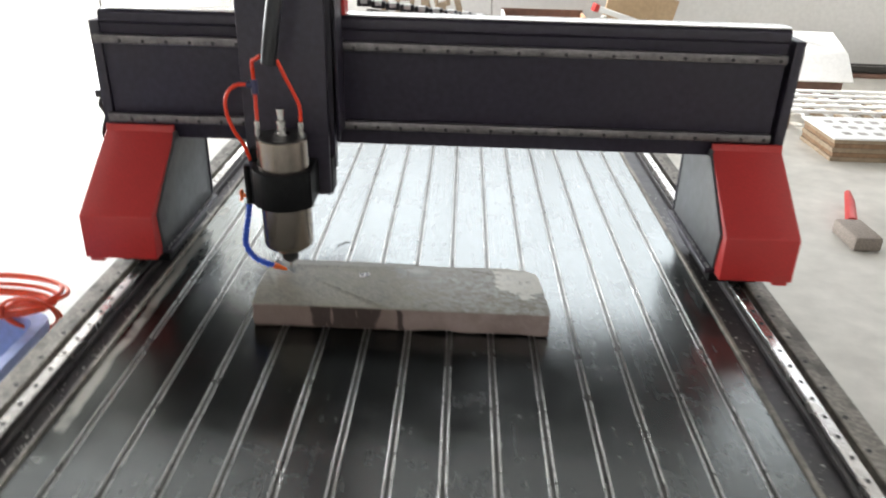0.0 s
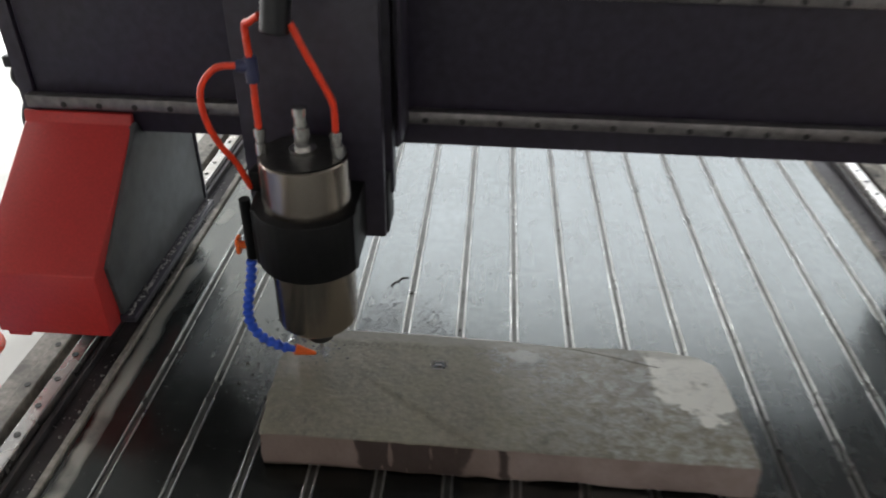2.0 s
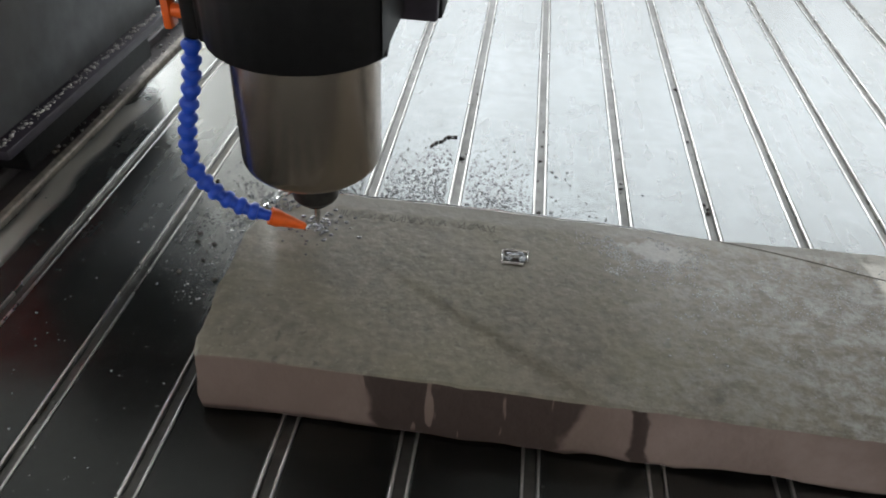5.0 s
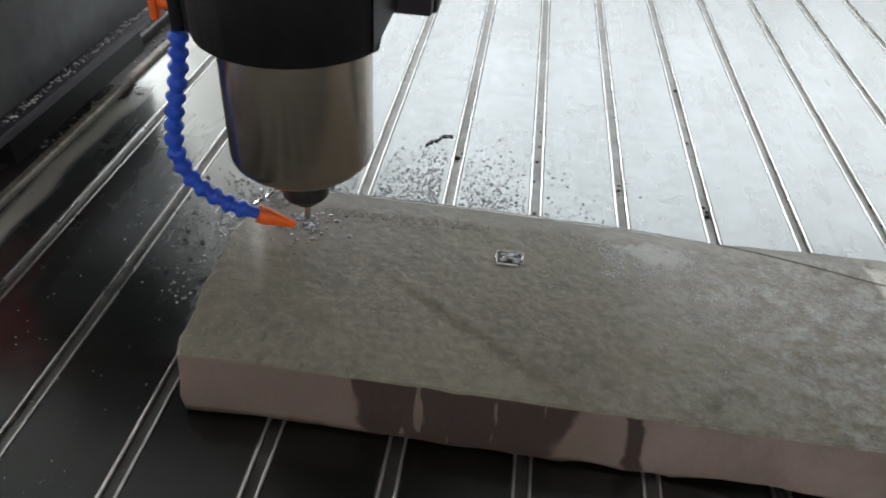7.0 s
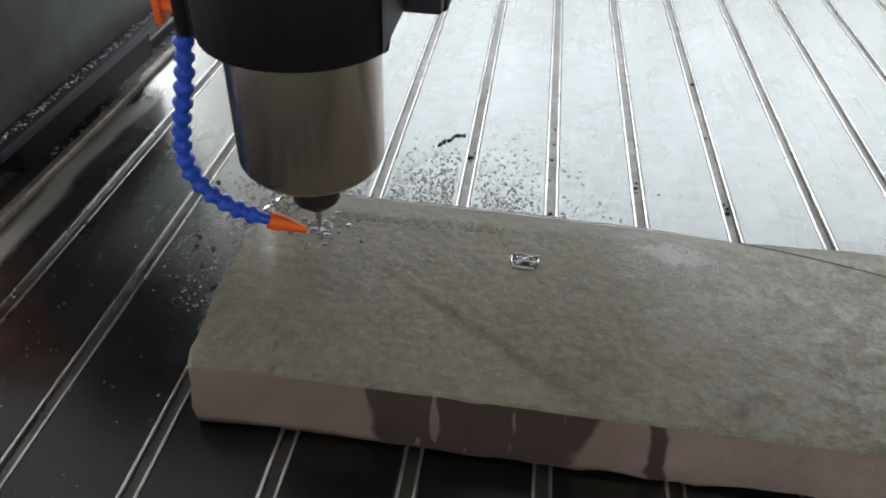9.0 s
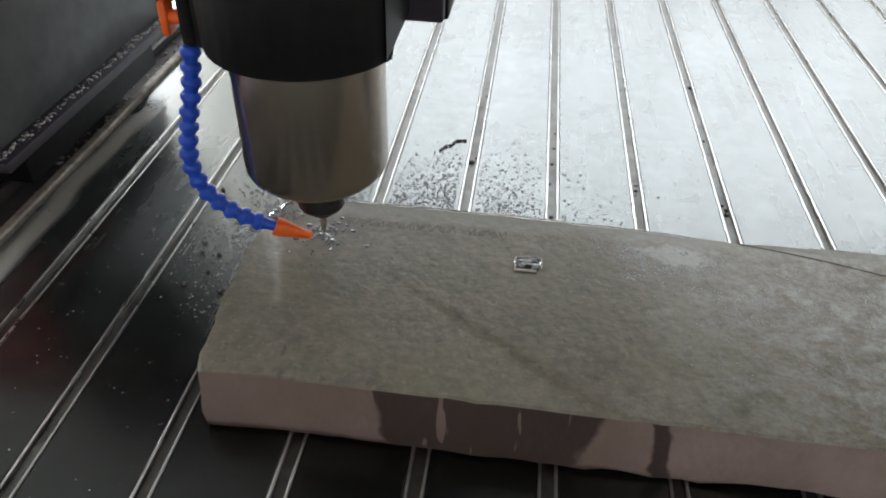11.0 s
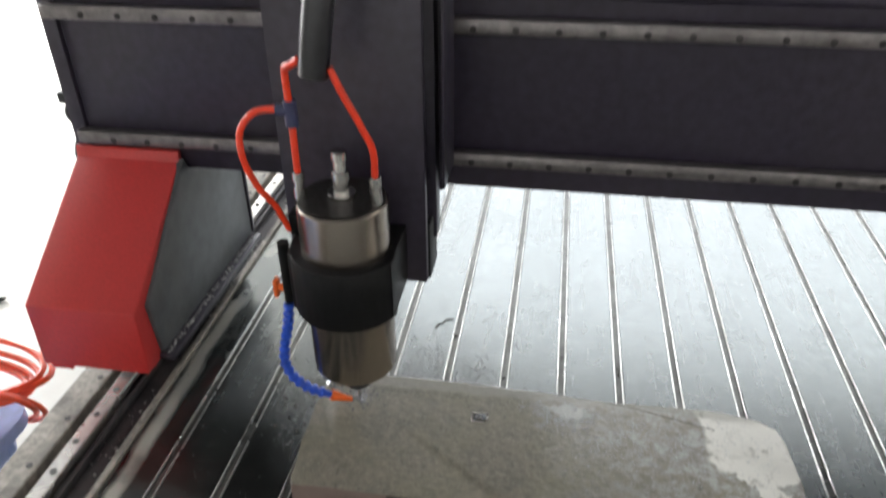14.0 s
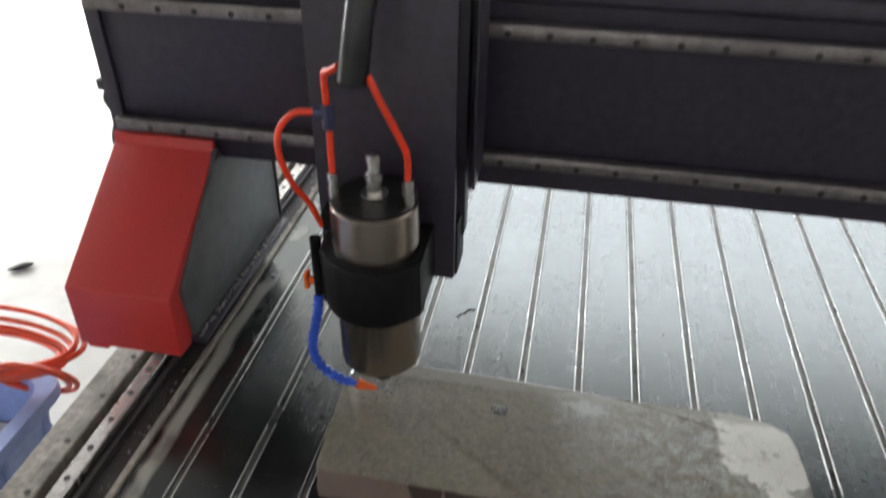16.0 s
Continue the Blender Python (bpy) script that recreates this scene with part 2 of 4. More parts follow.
def stone_material():
    """Wet grey-brown sandstone, dry and whitish at one end, pinkish flanks with dark runs of water."""
    m = material("sandstone", (0.182, 0.165, 0.13), 0.5, 0, 0.26, 110, 0.6, 0, depth=0.002)
    t, p = nodes_of(m)
    geo = t.nodes.new("ShaderNodeNewGeometry")
    pos, nor = t.nodes.new("ShaderNodeSeparateXYZ"), t.nodes.new("ShaderNodeSeparateXYZ")
    t.links.new(geo.outputs["Position"], pos.inputs[0])
    t.links.new(geo.outputs["True Normal"], nor.inputs[0])

    def nz(scale, detail, rough=0.55):
        n = t.nodes.new("ShaderNodeTexNoise")
        n.inputs["Scale"].default_value, n.inputs["Detail"].default_value, n.inputs["Roughness"].default_value = scale, detail, rough
        t.links.new(geo.outputs["Position"], n.inputs["Vector"])
        return n.outputs[0]

    old = p.inputs["Base Color"].links[0].from_socket
    mid, wide, sharp = nz(22, 6), nz(6, 5), nz(38, 8, 0.7)
    c = mix_colour(t, math_node(t, "MULTIPLY", step(t, mid, 0.38, 0.68), 0.4), old, (0.228, 0.205, 0.155))
    c = mix_colour(t, math_node(t, "MULTIPLY", step(t, wide, 0.5, 0.75), 0.16), c, (0.12, 0.108, 0.088))
    c = mix_colour(t, math_node(t, "MULTIPLY", step(t, nz(9, 6, 0.6), 0.48, 0.66), 0.4), c, (0.215, 0.2, 0.135))
    c = mix_colour(t, math_node(t, "MULTIPLY", step(t, nz(13, 5, 0.6), 0.54, 0.7), 0.4), c, (0.115, 0.106, 0.09))
    c = mix_colour(t, math_node(t, "MULTIPLY", step(t, nz(52, 3, 0.5), 0.68, 0.74), 0.55), c, (0.07, 0.064, 0.055))
    speck = nz(150, 4, 0.7)
    c = mix_colour(t, math_node(t, "MULTIPLY", step(t, speck, 0.54, 0.66), 0.35), c, (0.33, 0.315, 0.26))
    c = mix_colour(t, math_node(t, "MULTIPLY", step(t, nz(95, 3, 0.6), 0.62, 0.72), 0.5), c, (0.06, 0.055, 0.048))
    # drying haze with the wet stone's sheen painted in, and the dry white end
    x = math_node(t, "ADD", pos.outputs[0], math_node(t, "MULTIPLY", math_node(t, "SUBTRACT", wide, 0.5), 0.25))
    haze_sheen = math_node(t, "MULTIPLY", step(t, x, -0.16, 0.16), step(t, nz(60, 8, 0.75), 0.4, 0.66))
    c = mix_colour(t, math_node(t, "MULTIPLY", haze_sheen, 0.75), c, (0.46, 0.47, 0.46))
    e = math_node(t, "SUBTRACT", pos.outputs[0], math_node(t, "MULTIPLY", math_node(t, "SUBTRACT", 2.36, pos.outputs[1]), 0.32))
    e = math_node(t, "ADD", e, math_node(t, "MULTIPLY", math_node(t, "SUBTRACT", nz(14, 6), 0.5), 0.14))
    front = math_node(t, "ADD", pos.outputs[1], math_node(t, "MULTIPLY", math_node(t, "SUBTRACT", nz(20, 7), 0.5), 0.2))
    dry = math_node(t, "MULTIPLY", step(t, e, 0.158, 0.172), step(t, front, 2.292, 2.3))
    c = mix_colour(t, math_node(t, "MULTIPLY", dry, step(t, sharp, 0.28, 0.46)), c, (0.74, 0.73, 0.68))
    # chalky splash patch
    bx_ = math_node(t, "MULTIPLY", math_node(t, "ADD", pos.outputs[0], 0.05), 30.0)
    by_ = math_node(t, "MULTIPLY", math_node(t, "ADD", pos.outputs[1], -2.402), 62.0)
    bd = math_node(t, "ADD", math_node(t, "MULTIPLY", bx_, bx_), math_node(t, "MULTIPLY", by_, by_))
    bd = math_node(t, "ADD", bd, math_node(t, "MULTIPLY", math_node(t, "SUBTRACT", sharp, 0.5), 5.0))
    patch = math_node(t, "SUBTRACT", 1.0, step(t, bd, 0.6, 1.3))
    c = mix_colour(t, math_node(t, "MULTIPLY", patch, 0.5), c, (0.5, 0.51, 0.51))
    # paler strip along the far edge
    strip = math_node(t, "ADD", pos.outputs[1], math_node(t, "MULTIPLY", math_node(t, "SUBTRACT", mid, 0.5), 0.02))
    c = mix_colour(t, math_node(t, "MULTIPLY", step(t, strip, 2.412, 2.426), 0.55), c, (0.3, 0.295, 0.26))
    # flanks; leftward darkening puts damp and the light gradient into the colour
    side = math_node(t, "SUBTRACT", 1.0, step(t, nor.outputs[2], 0.4, 0.7))
    flank = mix_colour(t, step(t, mid, 0.35, 0.7), (0.23, 0.172, 0.155), (0.31, 0.24, 0.222))
    damp_shade = math_node(t, "SUBTRACT", 1.0, step(t, x, -0.12, 0.06))
    flank = mix_colour(t, math_node(t, "MULTIPLY", damp_shade, 0.75), flank, (0.17, 0.122, 0.102))
    wob = math_node(t, "MULTIPLY", math_node(t, "SUBTRACT", nz(26, 3), 0.5), 0.028)
    sx = math_node(t, "ADD", pos.outputs[0], wob)
    drop = math_node(t, "MULTIPLY", math_node(t, "SUBTRACT", 0.86, pos.outputs[2]), 0.35)
    run1 = math_node(t, "MULTIPLY", step(t, math_node(t, "SUBTRACT", sx, drop), -0.306, -0.299),
                     math_node(t, "SUBTRACT", 1.0, step(t, math_node(t, "ADD", sx, drop), -0.127, -0.12)))
    run2 = math_node(t, "MULTIPLY", step(t, math_node(t, "SUBTRACT", sx, math_node(t, "MULTIPLY", drop, 0.5)), -0.095, -0.091),
                     math_node(t, "SUBTRACT", 1.0, step(t, math_node(t, "SUBTRACT", sx, math_node(t, "MULTIPLY", drop, 0.5)), -0.08, -0.076)))
    stretch = t.nodes.new("ShaderNodeMapping")
    stretch.inputs["Scale"].default_value = (75, 1, 14)
    t.links.new(geo.outputs["Position"], stretch.inputs[0])
    gap = t.nodes.new("ShaderNodeTexNoise")
    gap.inputs["Scale"].default_value = 1.0
    t.links.new(stretch.outputs[0], gap.inputs["Vector"])
    holes = math_node(t, "SUBTRACT", 1.0, step(t, gap.outputs[0], 0.62, 0.65))
    runs = math_node(t, "MAXIMUM", math_node(t, "MULTIPLY", run1, holes), run2)
    # lowest few millimetres take the same dark colour as the runs
    edge = step(t, math_node(t, "ADD", pos.outputs[2], math_node(t, "MULTIPLY", math_node(t, "SUBTRACT", mid, 0.5), 0.012)), 0.803, 0.81)
    runs = math_node(t, "MAXIMUM", runs, math_node(t, "SUBTRACT", 1.0, edge))
    flank = mix_colour(t, math_node(t, "MULTIPLY", runs, 0.97), flank, (0.044, 0.027, 0.023))
    c = mix_colour(t, side, c, flank)
    t.links.new(c, p.inputs["Base Color"])
    r = math_node(t, "ADD", 0.36, math_node(t, "MULTIPLY", sharp, 0.28))
    r = math_node(t, "ADD", r, math_node(t, "MULTIPLY", math_node(t, "MAXIMUM", dry, math_node(t, "MULTIPLY", side, 0.8)), 0.35), True)
    t.links.new(r, p.inputs["Roughness"])
    return m


sandstone = stone_material()


def crease(m, scale, depth):
    """Sharp folds in cloth and film."""
    t, p = nodes_of(m)
    geo, rid, b = t.nodes.new("ShaderNodeNewGeometry"), t.nodes.new("ShaderNodeTexNoise"), t.nodes.new("ShaderNodeBump")
    rid.noise_type = "RIDGED_MULTIFRACTAL"
    rid.inputs["Scale"].default_value, rid.inputs["Detail"].default_value, rid.inputs["Distortion"].default_value = scale, 3, 0.6
    t.links.new(geo.outputs["Position"], rid.inputs["Vector"])
    b.inputs["Strength"].default_value, b.inputs["Distance"].default_value = 0.8, depth
    t.links.new(rid.outputs["Fac"], b.inputs["Height"])
    t.links.new(p.inputs["Normal"].links[0].from_socket, b.inputs["Normal"])
    t.links.new(b.outputs[0], p.inputs["Normal"])


crease(sack_cloth, 4.0, 0.05)
crease(yellow_bag, 6.0, 0.03)
engraving = material("engraved_shadow", (0.135, 0.122, 0.098), 0.6, 0, 0.3, 90, 0.4)
wet_cut_shade = material("wet_cut_shade", (0.03, 0.024, 0.02), 0.12, 0, 0.3, 60, 0.2)


# ---- mesh helpers ----
def bx(bm, x0, x1, y0, y1, z0, z1, bevel=0.0, seg=2, turn=None):
    r = bmesh.ops.create_cube(bm, size=1.0)
    vs = r["verts"]
    m = Matrix.Translation(((x0 + x1) / 2, (y0 + y1) / 2, (z0 + z1) / 2)) @ Matrix.Diagonal((x1 - x0, y1 - y0, z1 - z0, 1))
    bmesh.ops.transform(bm, matrix=(turn @ m if turn else m), verts=vs)
    if bevel:
        es = list({e for v in vs for e in v.link_edges})
        bmesh.ops.bevel(bm, geom=es, offset=bevel, segments=seg, affect="EDGES", profile=0.5)
    return vs


def prism(bm, pts, axis, a, b, bevel=0.0):
    """A polygon of pairs, drawn out along an axis ('x': pairs are y, z; 'y': x, z; 'z': x, y)."""
    def at(p, c):
        return {"x": (c, p[0], p[1]), "y": (p[0], c, p[1]), "z": (p[0], p[1], c)}[axis]
    lo, hi = [bm.verts.new(at(p, a)) for p in pts], [bm.verts.new(at(p, b)) for p in pts]
    n = len(pts)
    fs = [bm.faces.new(lo), bm.faces.new(hi[::-1])]
    for i in range(n):
        fs.append(bm.faces.new((lo[i], hi[i], hi[(i + 1) % n], lo[(i + 1) % n])))
    bmesh.ops.recalc_face_normals(bm, faces=fs)
    if bevel:
        bmesh.ops.bevel(bm, geom=list({e for f in fs for e in f.edges}), offset=bevel, segments=2, affect="EDGES", profile=0.5)


def lathe(bm, profile, cx, cy, n=48):
    """(radius, z) pairs turned round an upright axis."""
    rings = [[bm.verts.new((cx + r * math.cos(2 * math.pi * k / n), cy + r * math.sin(2 * math.pi * k / n), z)) for k in range(n)] for r, z in profile]
    for a, b in zip(rings, rings[1:]):
        for k in range(n):
            bm.faces.new((a[k], a[(k + 1) % n], b[(k + 1) % n], b[k])).smooth = True
    bm.faces.new(rings[0][::-1])
    bm.faces.new(rings[-1])
    bmesh.ops.recalc_face_normals(bm, faces=bm.faces[:])


def tube(bm, pts, radius, n=12, closed=False):
    """A round tube through points; radius: a number or one for each point."""
    pts = [Vector(p) for p in pts]
    m = len(pts)
    rings, up = [], None
    for i, p in enumerate(pts):
        if closed:
            d = pts[(i + 1) % m] - pts[i - 1]
        else:
            d = pts[min(i + 1, m - 1)] - pts[max(i - 1, 0)]
        d.normalize()
        if up is None:
            up = d.orthogonal().normalized()
        up = (up - d * up.dot(d)).normalized()
        side = d.cross(up)
        r = radius[i] if isinstance(radius, (list, tuple)) else radius
        rings.append([bm.verts.new(p + (up * math.cos(2 * math.pi * k / n) + side * math.sin(2 * math.pi * k / n)) * r) for k in range(n)])
    fs = []
    for i in range(m if closed else m - 1):
        a, b = rings[i], rings[(i + 1) % m]
        for k in range(n):
            f = bm.faces.new((a[k], a[(k + 1) % n], b[(k + 1) % n], b[k]))
            f.smooth = True
            fs.append(f)
    if not closed:
        fs += [bm.faces.new(rings[0][::-1]), bm.faces.new(rings[-1])]
    bmesh.ops.recalc_face_normals(bm, faces=fs)


def spline(pts, steps=8):
    """A smooth line through the points."""
    p = [Vector(q) for q in pts]
    p = [p[0] * 2 - p[1], *p, p[-1] * 2 - p[-2]]
    out = []
    for i in range(1, len(p) - 2):
        for s in range(steps):
            t = s / steps
            a, b, c, d = p[i - 1:i + 3]
            out.append(0.5 * (2 * b + (c - a) * t + (2 * a - 5 * b + 4 * c - d) * t * t + (3 * b - a - 3 * c + d) * t ** 3))
    return out + [p[-2]]


def finish(name, bm, mat, sharp=40):
    me = bpy.data.meshes.new(name)
    bm.to_mesh(me)
    bm.free()
    me.materials.append(mat)
    for f in me.polygons:
        f.use_smooth = True
    me.set_sharp_from_angle(angle=radians(sharp))
    return new(name, me)


def part(name, bm, mat, parent, label="", sharp=40):
    ob = finish(name, bm, mat, sharp)
    ob.parent = parent
    ob.matrix_parent_inverse = parent.matrix_world.inverted() if parent.parent is None else Matrix()
    return tagged(ob, label)


def again(ob, x, y, z):
    """Another object on the same mesh, moved by that much, under the same parent."""
    o = ob.copy()
    scene.collection.objects.link(o)
    o.location = Vector(ob.location) + Vector((x, y, z))
    return o


def thing(name, label, category, group="", kind=""):
    return tagged(new(name), label, category, group, kind)


def setting(name, bm, mat, label, category, sharp=40):
    return tagged(finish(name, bm, mat, sharp), label, category, "", "structure")


def B(*a, **k):
    bm = bmesh.new()
    bx(bm, *a, **k)
    return bm


# ---- the hall ----
setting("ground", B(-90, 90, -60, 120, -0.3, -0.02), concrete, "pale concrete yard outside the workshop", "ground")
setting("floor", B(-7.8, 6.2, -3.2, 9.9, -0.3, 0.0), concrete, "pale worn concrete workshop floor with dusty stains", "floor")
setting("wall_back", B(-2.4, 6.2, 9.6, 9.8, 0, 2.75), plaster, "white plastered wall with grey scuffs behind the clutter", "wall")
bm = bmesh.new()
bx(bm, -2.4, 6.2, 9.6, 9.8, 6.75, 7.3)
setting("wall_over_windows", bm, plaster, "white plastered wall strip over the added high windows", "wall")
# Unseen window band, put in as the bright source behind the table's reflections.
win = thing("window_added_1", "unseen band of high steel-framed windows, added for bright table reflections", "window", "", "structure")
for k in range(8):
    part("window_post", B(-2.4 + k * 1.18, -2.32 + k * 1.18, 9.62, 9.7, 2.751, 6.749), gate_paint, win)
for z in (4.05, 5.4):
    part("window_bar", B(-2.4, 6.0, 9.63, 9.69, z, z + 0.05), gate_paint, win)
bm = bmesh.new()
bx(bm, -7.8, -2.4, 9.6, 9.8, 3.95, 7.3)
setting("wall_above_gate", bm, plaster, "white plastered wall strip over the open gate", "wall")
setting("wall_right", B(6.0, 6.2, -3.2, 9.6, 0, 7.3), plaster, "white unseen plastered side wall, added to block daylight at the near end", "wall")
setting("wall_front", B(-7.8, 6.2, -3.4, -3.2, 0, 7.3), plaster, "plastered end wall of the workshop", "wall")
setting("ceiling", B(-7.8, 6.2, -3.4, 9.8, 7.3, 7.45), roof_mat, "grey sheet roof over the workshop", "ceiling")


# Unseen left wall, added to keep side daylight off the near table.
setting("wall_left", B(-7.8, -7.6, -3.2, 4.2, 0, 7.3), plaster, "unseen plastered side wall, added to block daylight at the near end", "wall")
setting("wall_over_side", B(-7.8, -7.6, 4.2, 9.6, 4.5, 7.3), plaster, "plastered wall over the open side", "wall")


def gate_leaf(name, x0, x1, y):
    g = thing(name, "white painted steel gate leaf with floor bolt", "door", "", "structure")
    part("leaf_frame", B(x0, x1, y, y + 0.05, 0.03, 3.6, bevel=0.004), gate_paint, g)
    part("leaf_panel", B(x0 + 0.09, x1 - 0.09, y - 0.006, y - 0.001, 0.12, 3.5, bevel=0.002), gate_paint, g)
    # Dark strips added to draw the leaf's edge line and the gap below it.
    part("edge_seal", B(x0 + 0.01, x1 - 0.01, y - 0.012, y - 0.0005, 0.031, 0.052, bevel=0.002), dark_frame, g, "dark strip added to draw the gap line along the leaf edge")
    xs = x0 if x0 > -4 else x1
    part("edge_seal", B(xs - 0.008, xs + 0.008, y - 0.012, y - 0.0005, 0.053, 3.58, bevel=0.002), dark_frame, g)
    bm = bmesh.new()
    xb = x0 + 0.22 if x0 > -4 else x1 - 0.2
    tube(bm, [(xb, y - 0.02, 0.1), (xb, y - 0.02, 0.0)], 0.016, 10)
    bx(bm, xb - 0.04, xb + 0.04, y - 0.035, y - 0.001, 0.03, 0.09, bevel=0.004)
    part("floor_bolt", bm, dark_frame, g, "dark steel floor bolt")


gate_leaf("door_1", -3.93, -2.5, 9.0)
gate_leaf("door_2", -6.9, -5.5, 8.4)

# ---- router table ----
TOP, Y0, Y1 = 0.80, 0.95, 4.35
table = thing("router_table", "dark steel machine table with grooved boards and side rails", "machine table")


def slot_x(i):
    return (i - 6.6) * 0.1


part("frame", B(-0.74, 0.74, Y0, Y1, 0.6, 0.78, bevel=0.004), dark_frame, table)
for sx in (-1, 1):
    part("side_beam", B(min(sx * 0.745, sx * 0.915), max(sx * 0.745, sx * 0.915), Y0, Y1, 0.52, 0.79, bevel=0.006), dark_frame, table)
    for ly in (Y0 + 0.12, 2.6, Y1 - 0.12):
        part("leg", B(sx * 0.84 - 0.06, sx * 0.84 + 0.06, ly - 0.06, ly + 0.06, 0.0, 0.525, bevel=0.005), dark_frame, table)
# boards between the slots, each with its own edges
for i in range(-1, 14):
    a = slot_x(i) + 0.0076 if i >= 0 else -0.735
    b = slot_x(i + 1) - 0.0076 if i < 13 else 0.715
    part("bed_board", B(a, b, Y0, Y1, 0.775, TOP, bevel=0.0012, seg=1), bed_board, table)
bm = bmesh.new()
for s in (-1, 1):
    x0, x1 = sorted((s * 0.0051, s * 0.0074))
    bx(bm, x0, x1, Y0, Y1, 0.776, TOP + 0.0006, bevel=0.0006, seg=1)
slot0 = part("slot_profile", bm, alu, table, "aluminium slot profile between the boards")
slot0.location.x = slot_x(0)
for i in range(1, 14):
    again(slot0, 0.1 * i, 0, 0)
groove0 = part("slot_groove", B(-0.0049, 0.0049, Y0, Y1, 0.776, 0.7965), groove_dark, table, "dull grey groove floor")
groove0.location.x = slot_x(0)
for i in range(1, 14):
    again(groove0, 0.1 * i, 0, 0)
# flat edging and trough at both sides
for sx in (-1, 1):
    def sb(a, b, z0, z1, name, mat, lab=""):
        x0, x1 = sorted((sx * a, sx * b))
        return part(name, B(x0, x1, Y0, Y1, z0, z1, bevel=0.002, seg=1), mat, table, lab)
    edge = 0.737 if sx < 0 else 0.717
    sb(edge, edge + 0.012, 0.77, 0.806, "edge_strip", dirty_strip, "dusty grey edging strip")
    sb(edge + 0.0125, 0.785, 0.76, 0.792, "trough", dark_frame)
    rail = sb(0.798, 0.824, 0.79, 0.822, "linear_rail", steel, "bright ground steel guide rail")
    sb(0.788, 0.797, 0.79, 0.806, "rail_shoulder", dark_frame)
    sb(0.846, 0.872, 0.79, 0.815, "gear_rack", dirty_strip, "dirty steel rack strip with bolt holes")
    sb(0.88, 0.915, 0.785, 0.799, "beam_cap", dirty_strip, "dusty outer beam cap")
    bm = bmesh.new()
    tube(bm, [(0, 0, 0), (0, 0, 0.0012)], 0.0052, 12)
    hole = part("rail_bolt", bm, bolt_dark, rail, "dark recessed bolt head")
    hole.location = (sx * 0.811, Y0 + 0.05, 0.8218)
    for k in range(1, 56):
        again(hole, 0, 0.06 * k, 0)
    hole = hole.copy()
    scene.collection.objects.link(hole)
    hole.location = (sx * 0.859, Y0 + 0.06, 0.8148)
    for k in range(1, 34):
        again(hole, 0, 0.1 * k, 0)

# ---- gantry ----
gantry = thing("gantry", "black painted steel gantry beam with red end covers over the table", "machine gantry")
BY = 2.60
bm = bmesh.new()
prism(bm, [(BY, 1.14), (BY, 1.44), (BY - 0.006, 1.444), (BY - 0.006, 1.468), (BY + 0.004, 1.474), (BY + 0.06, 1.474), (BY + 0.075, 1.38), (BY + 0.2, 1.38), (BY + 0.2, 1.14)], "x", -0.885, 0.872, 0.003)
part("beam", bm, black_paint, gantry)
part("top_cover", B(-0.86, 0.868, BY - 0.003, BY + 0.06, 1.4745, 1.479, bevel=0.001), steel, gantry, "bright grey top cover strip")
for sx in (-1, 1):
    x0, x1 = sorted((sx * 0.886, sx * 0.912))
    bm = bmesh.new()
    prism(bm, [(BY - 0.006, 1.446), (BY + 0.22, 1.446), (BY + 0.22, 0.93), (BY + 0.12, 0.93), (BY - 0.006, 1.16)], "x", x0, x1, 0.003)
    part("end_plate", bm, black_paint, gantry)
for z, name in ((1.402, "upper_rail"), (1.196, "lower_rail")):
    rail = part(name, B(-0.9 + (0.0 if z > 1.3 else 0.005), 0.868, BY - 0.022, BY - 0.0005, z - 0.011, z + 0.011, bevel=0.003), gantry_rail_steel, gantry, "oiled steel guide rail with bolt holes")
    bm = bmesh.new()
    tube(bm, [(0, 0, 0), (0, -0.0012, 0)], 0.005, 12)
    hole = part("rail_bolt", bm, bolt_dark, rail, "dark recessed bolt head")
    hole.location = (-0.83, BY - 0.0218, z - 0.003)
    for k in range(1, 29):
        again(hole, 0.06 * k, 0, 0)
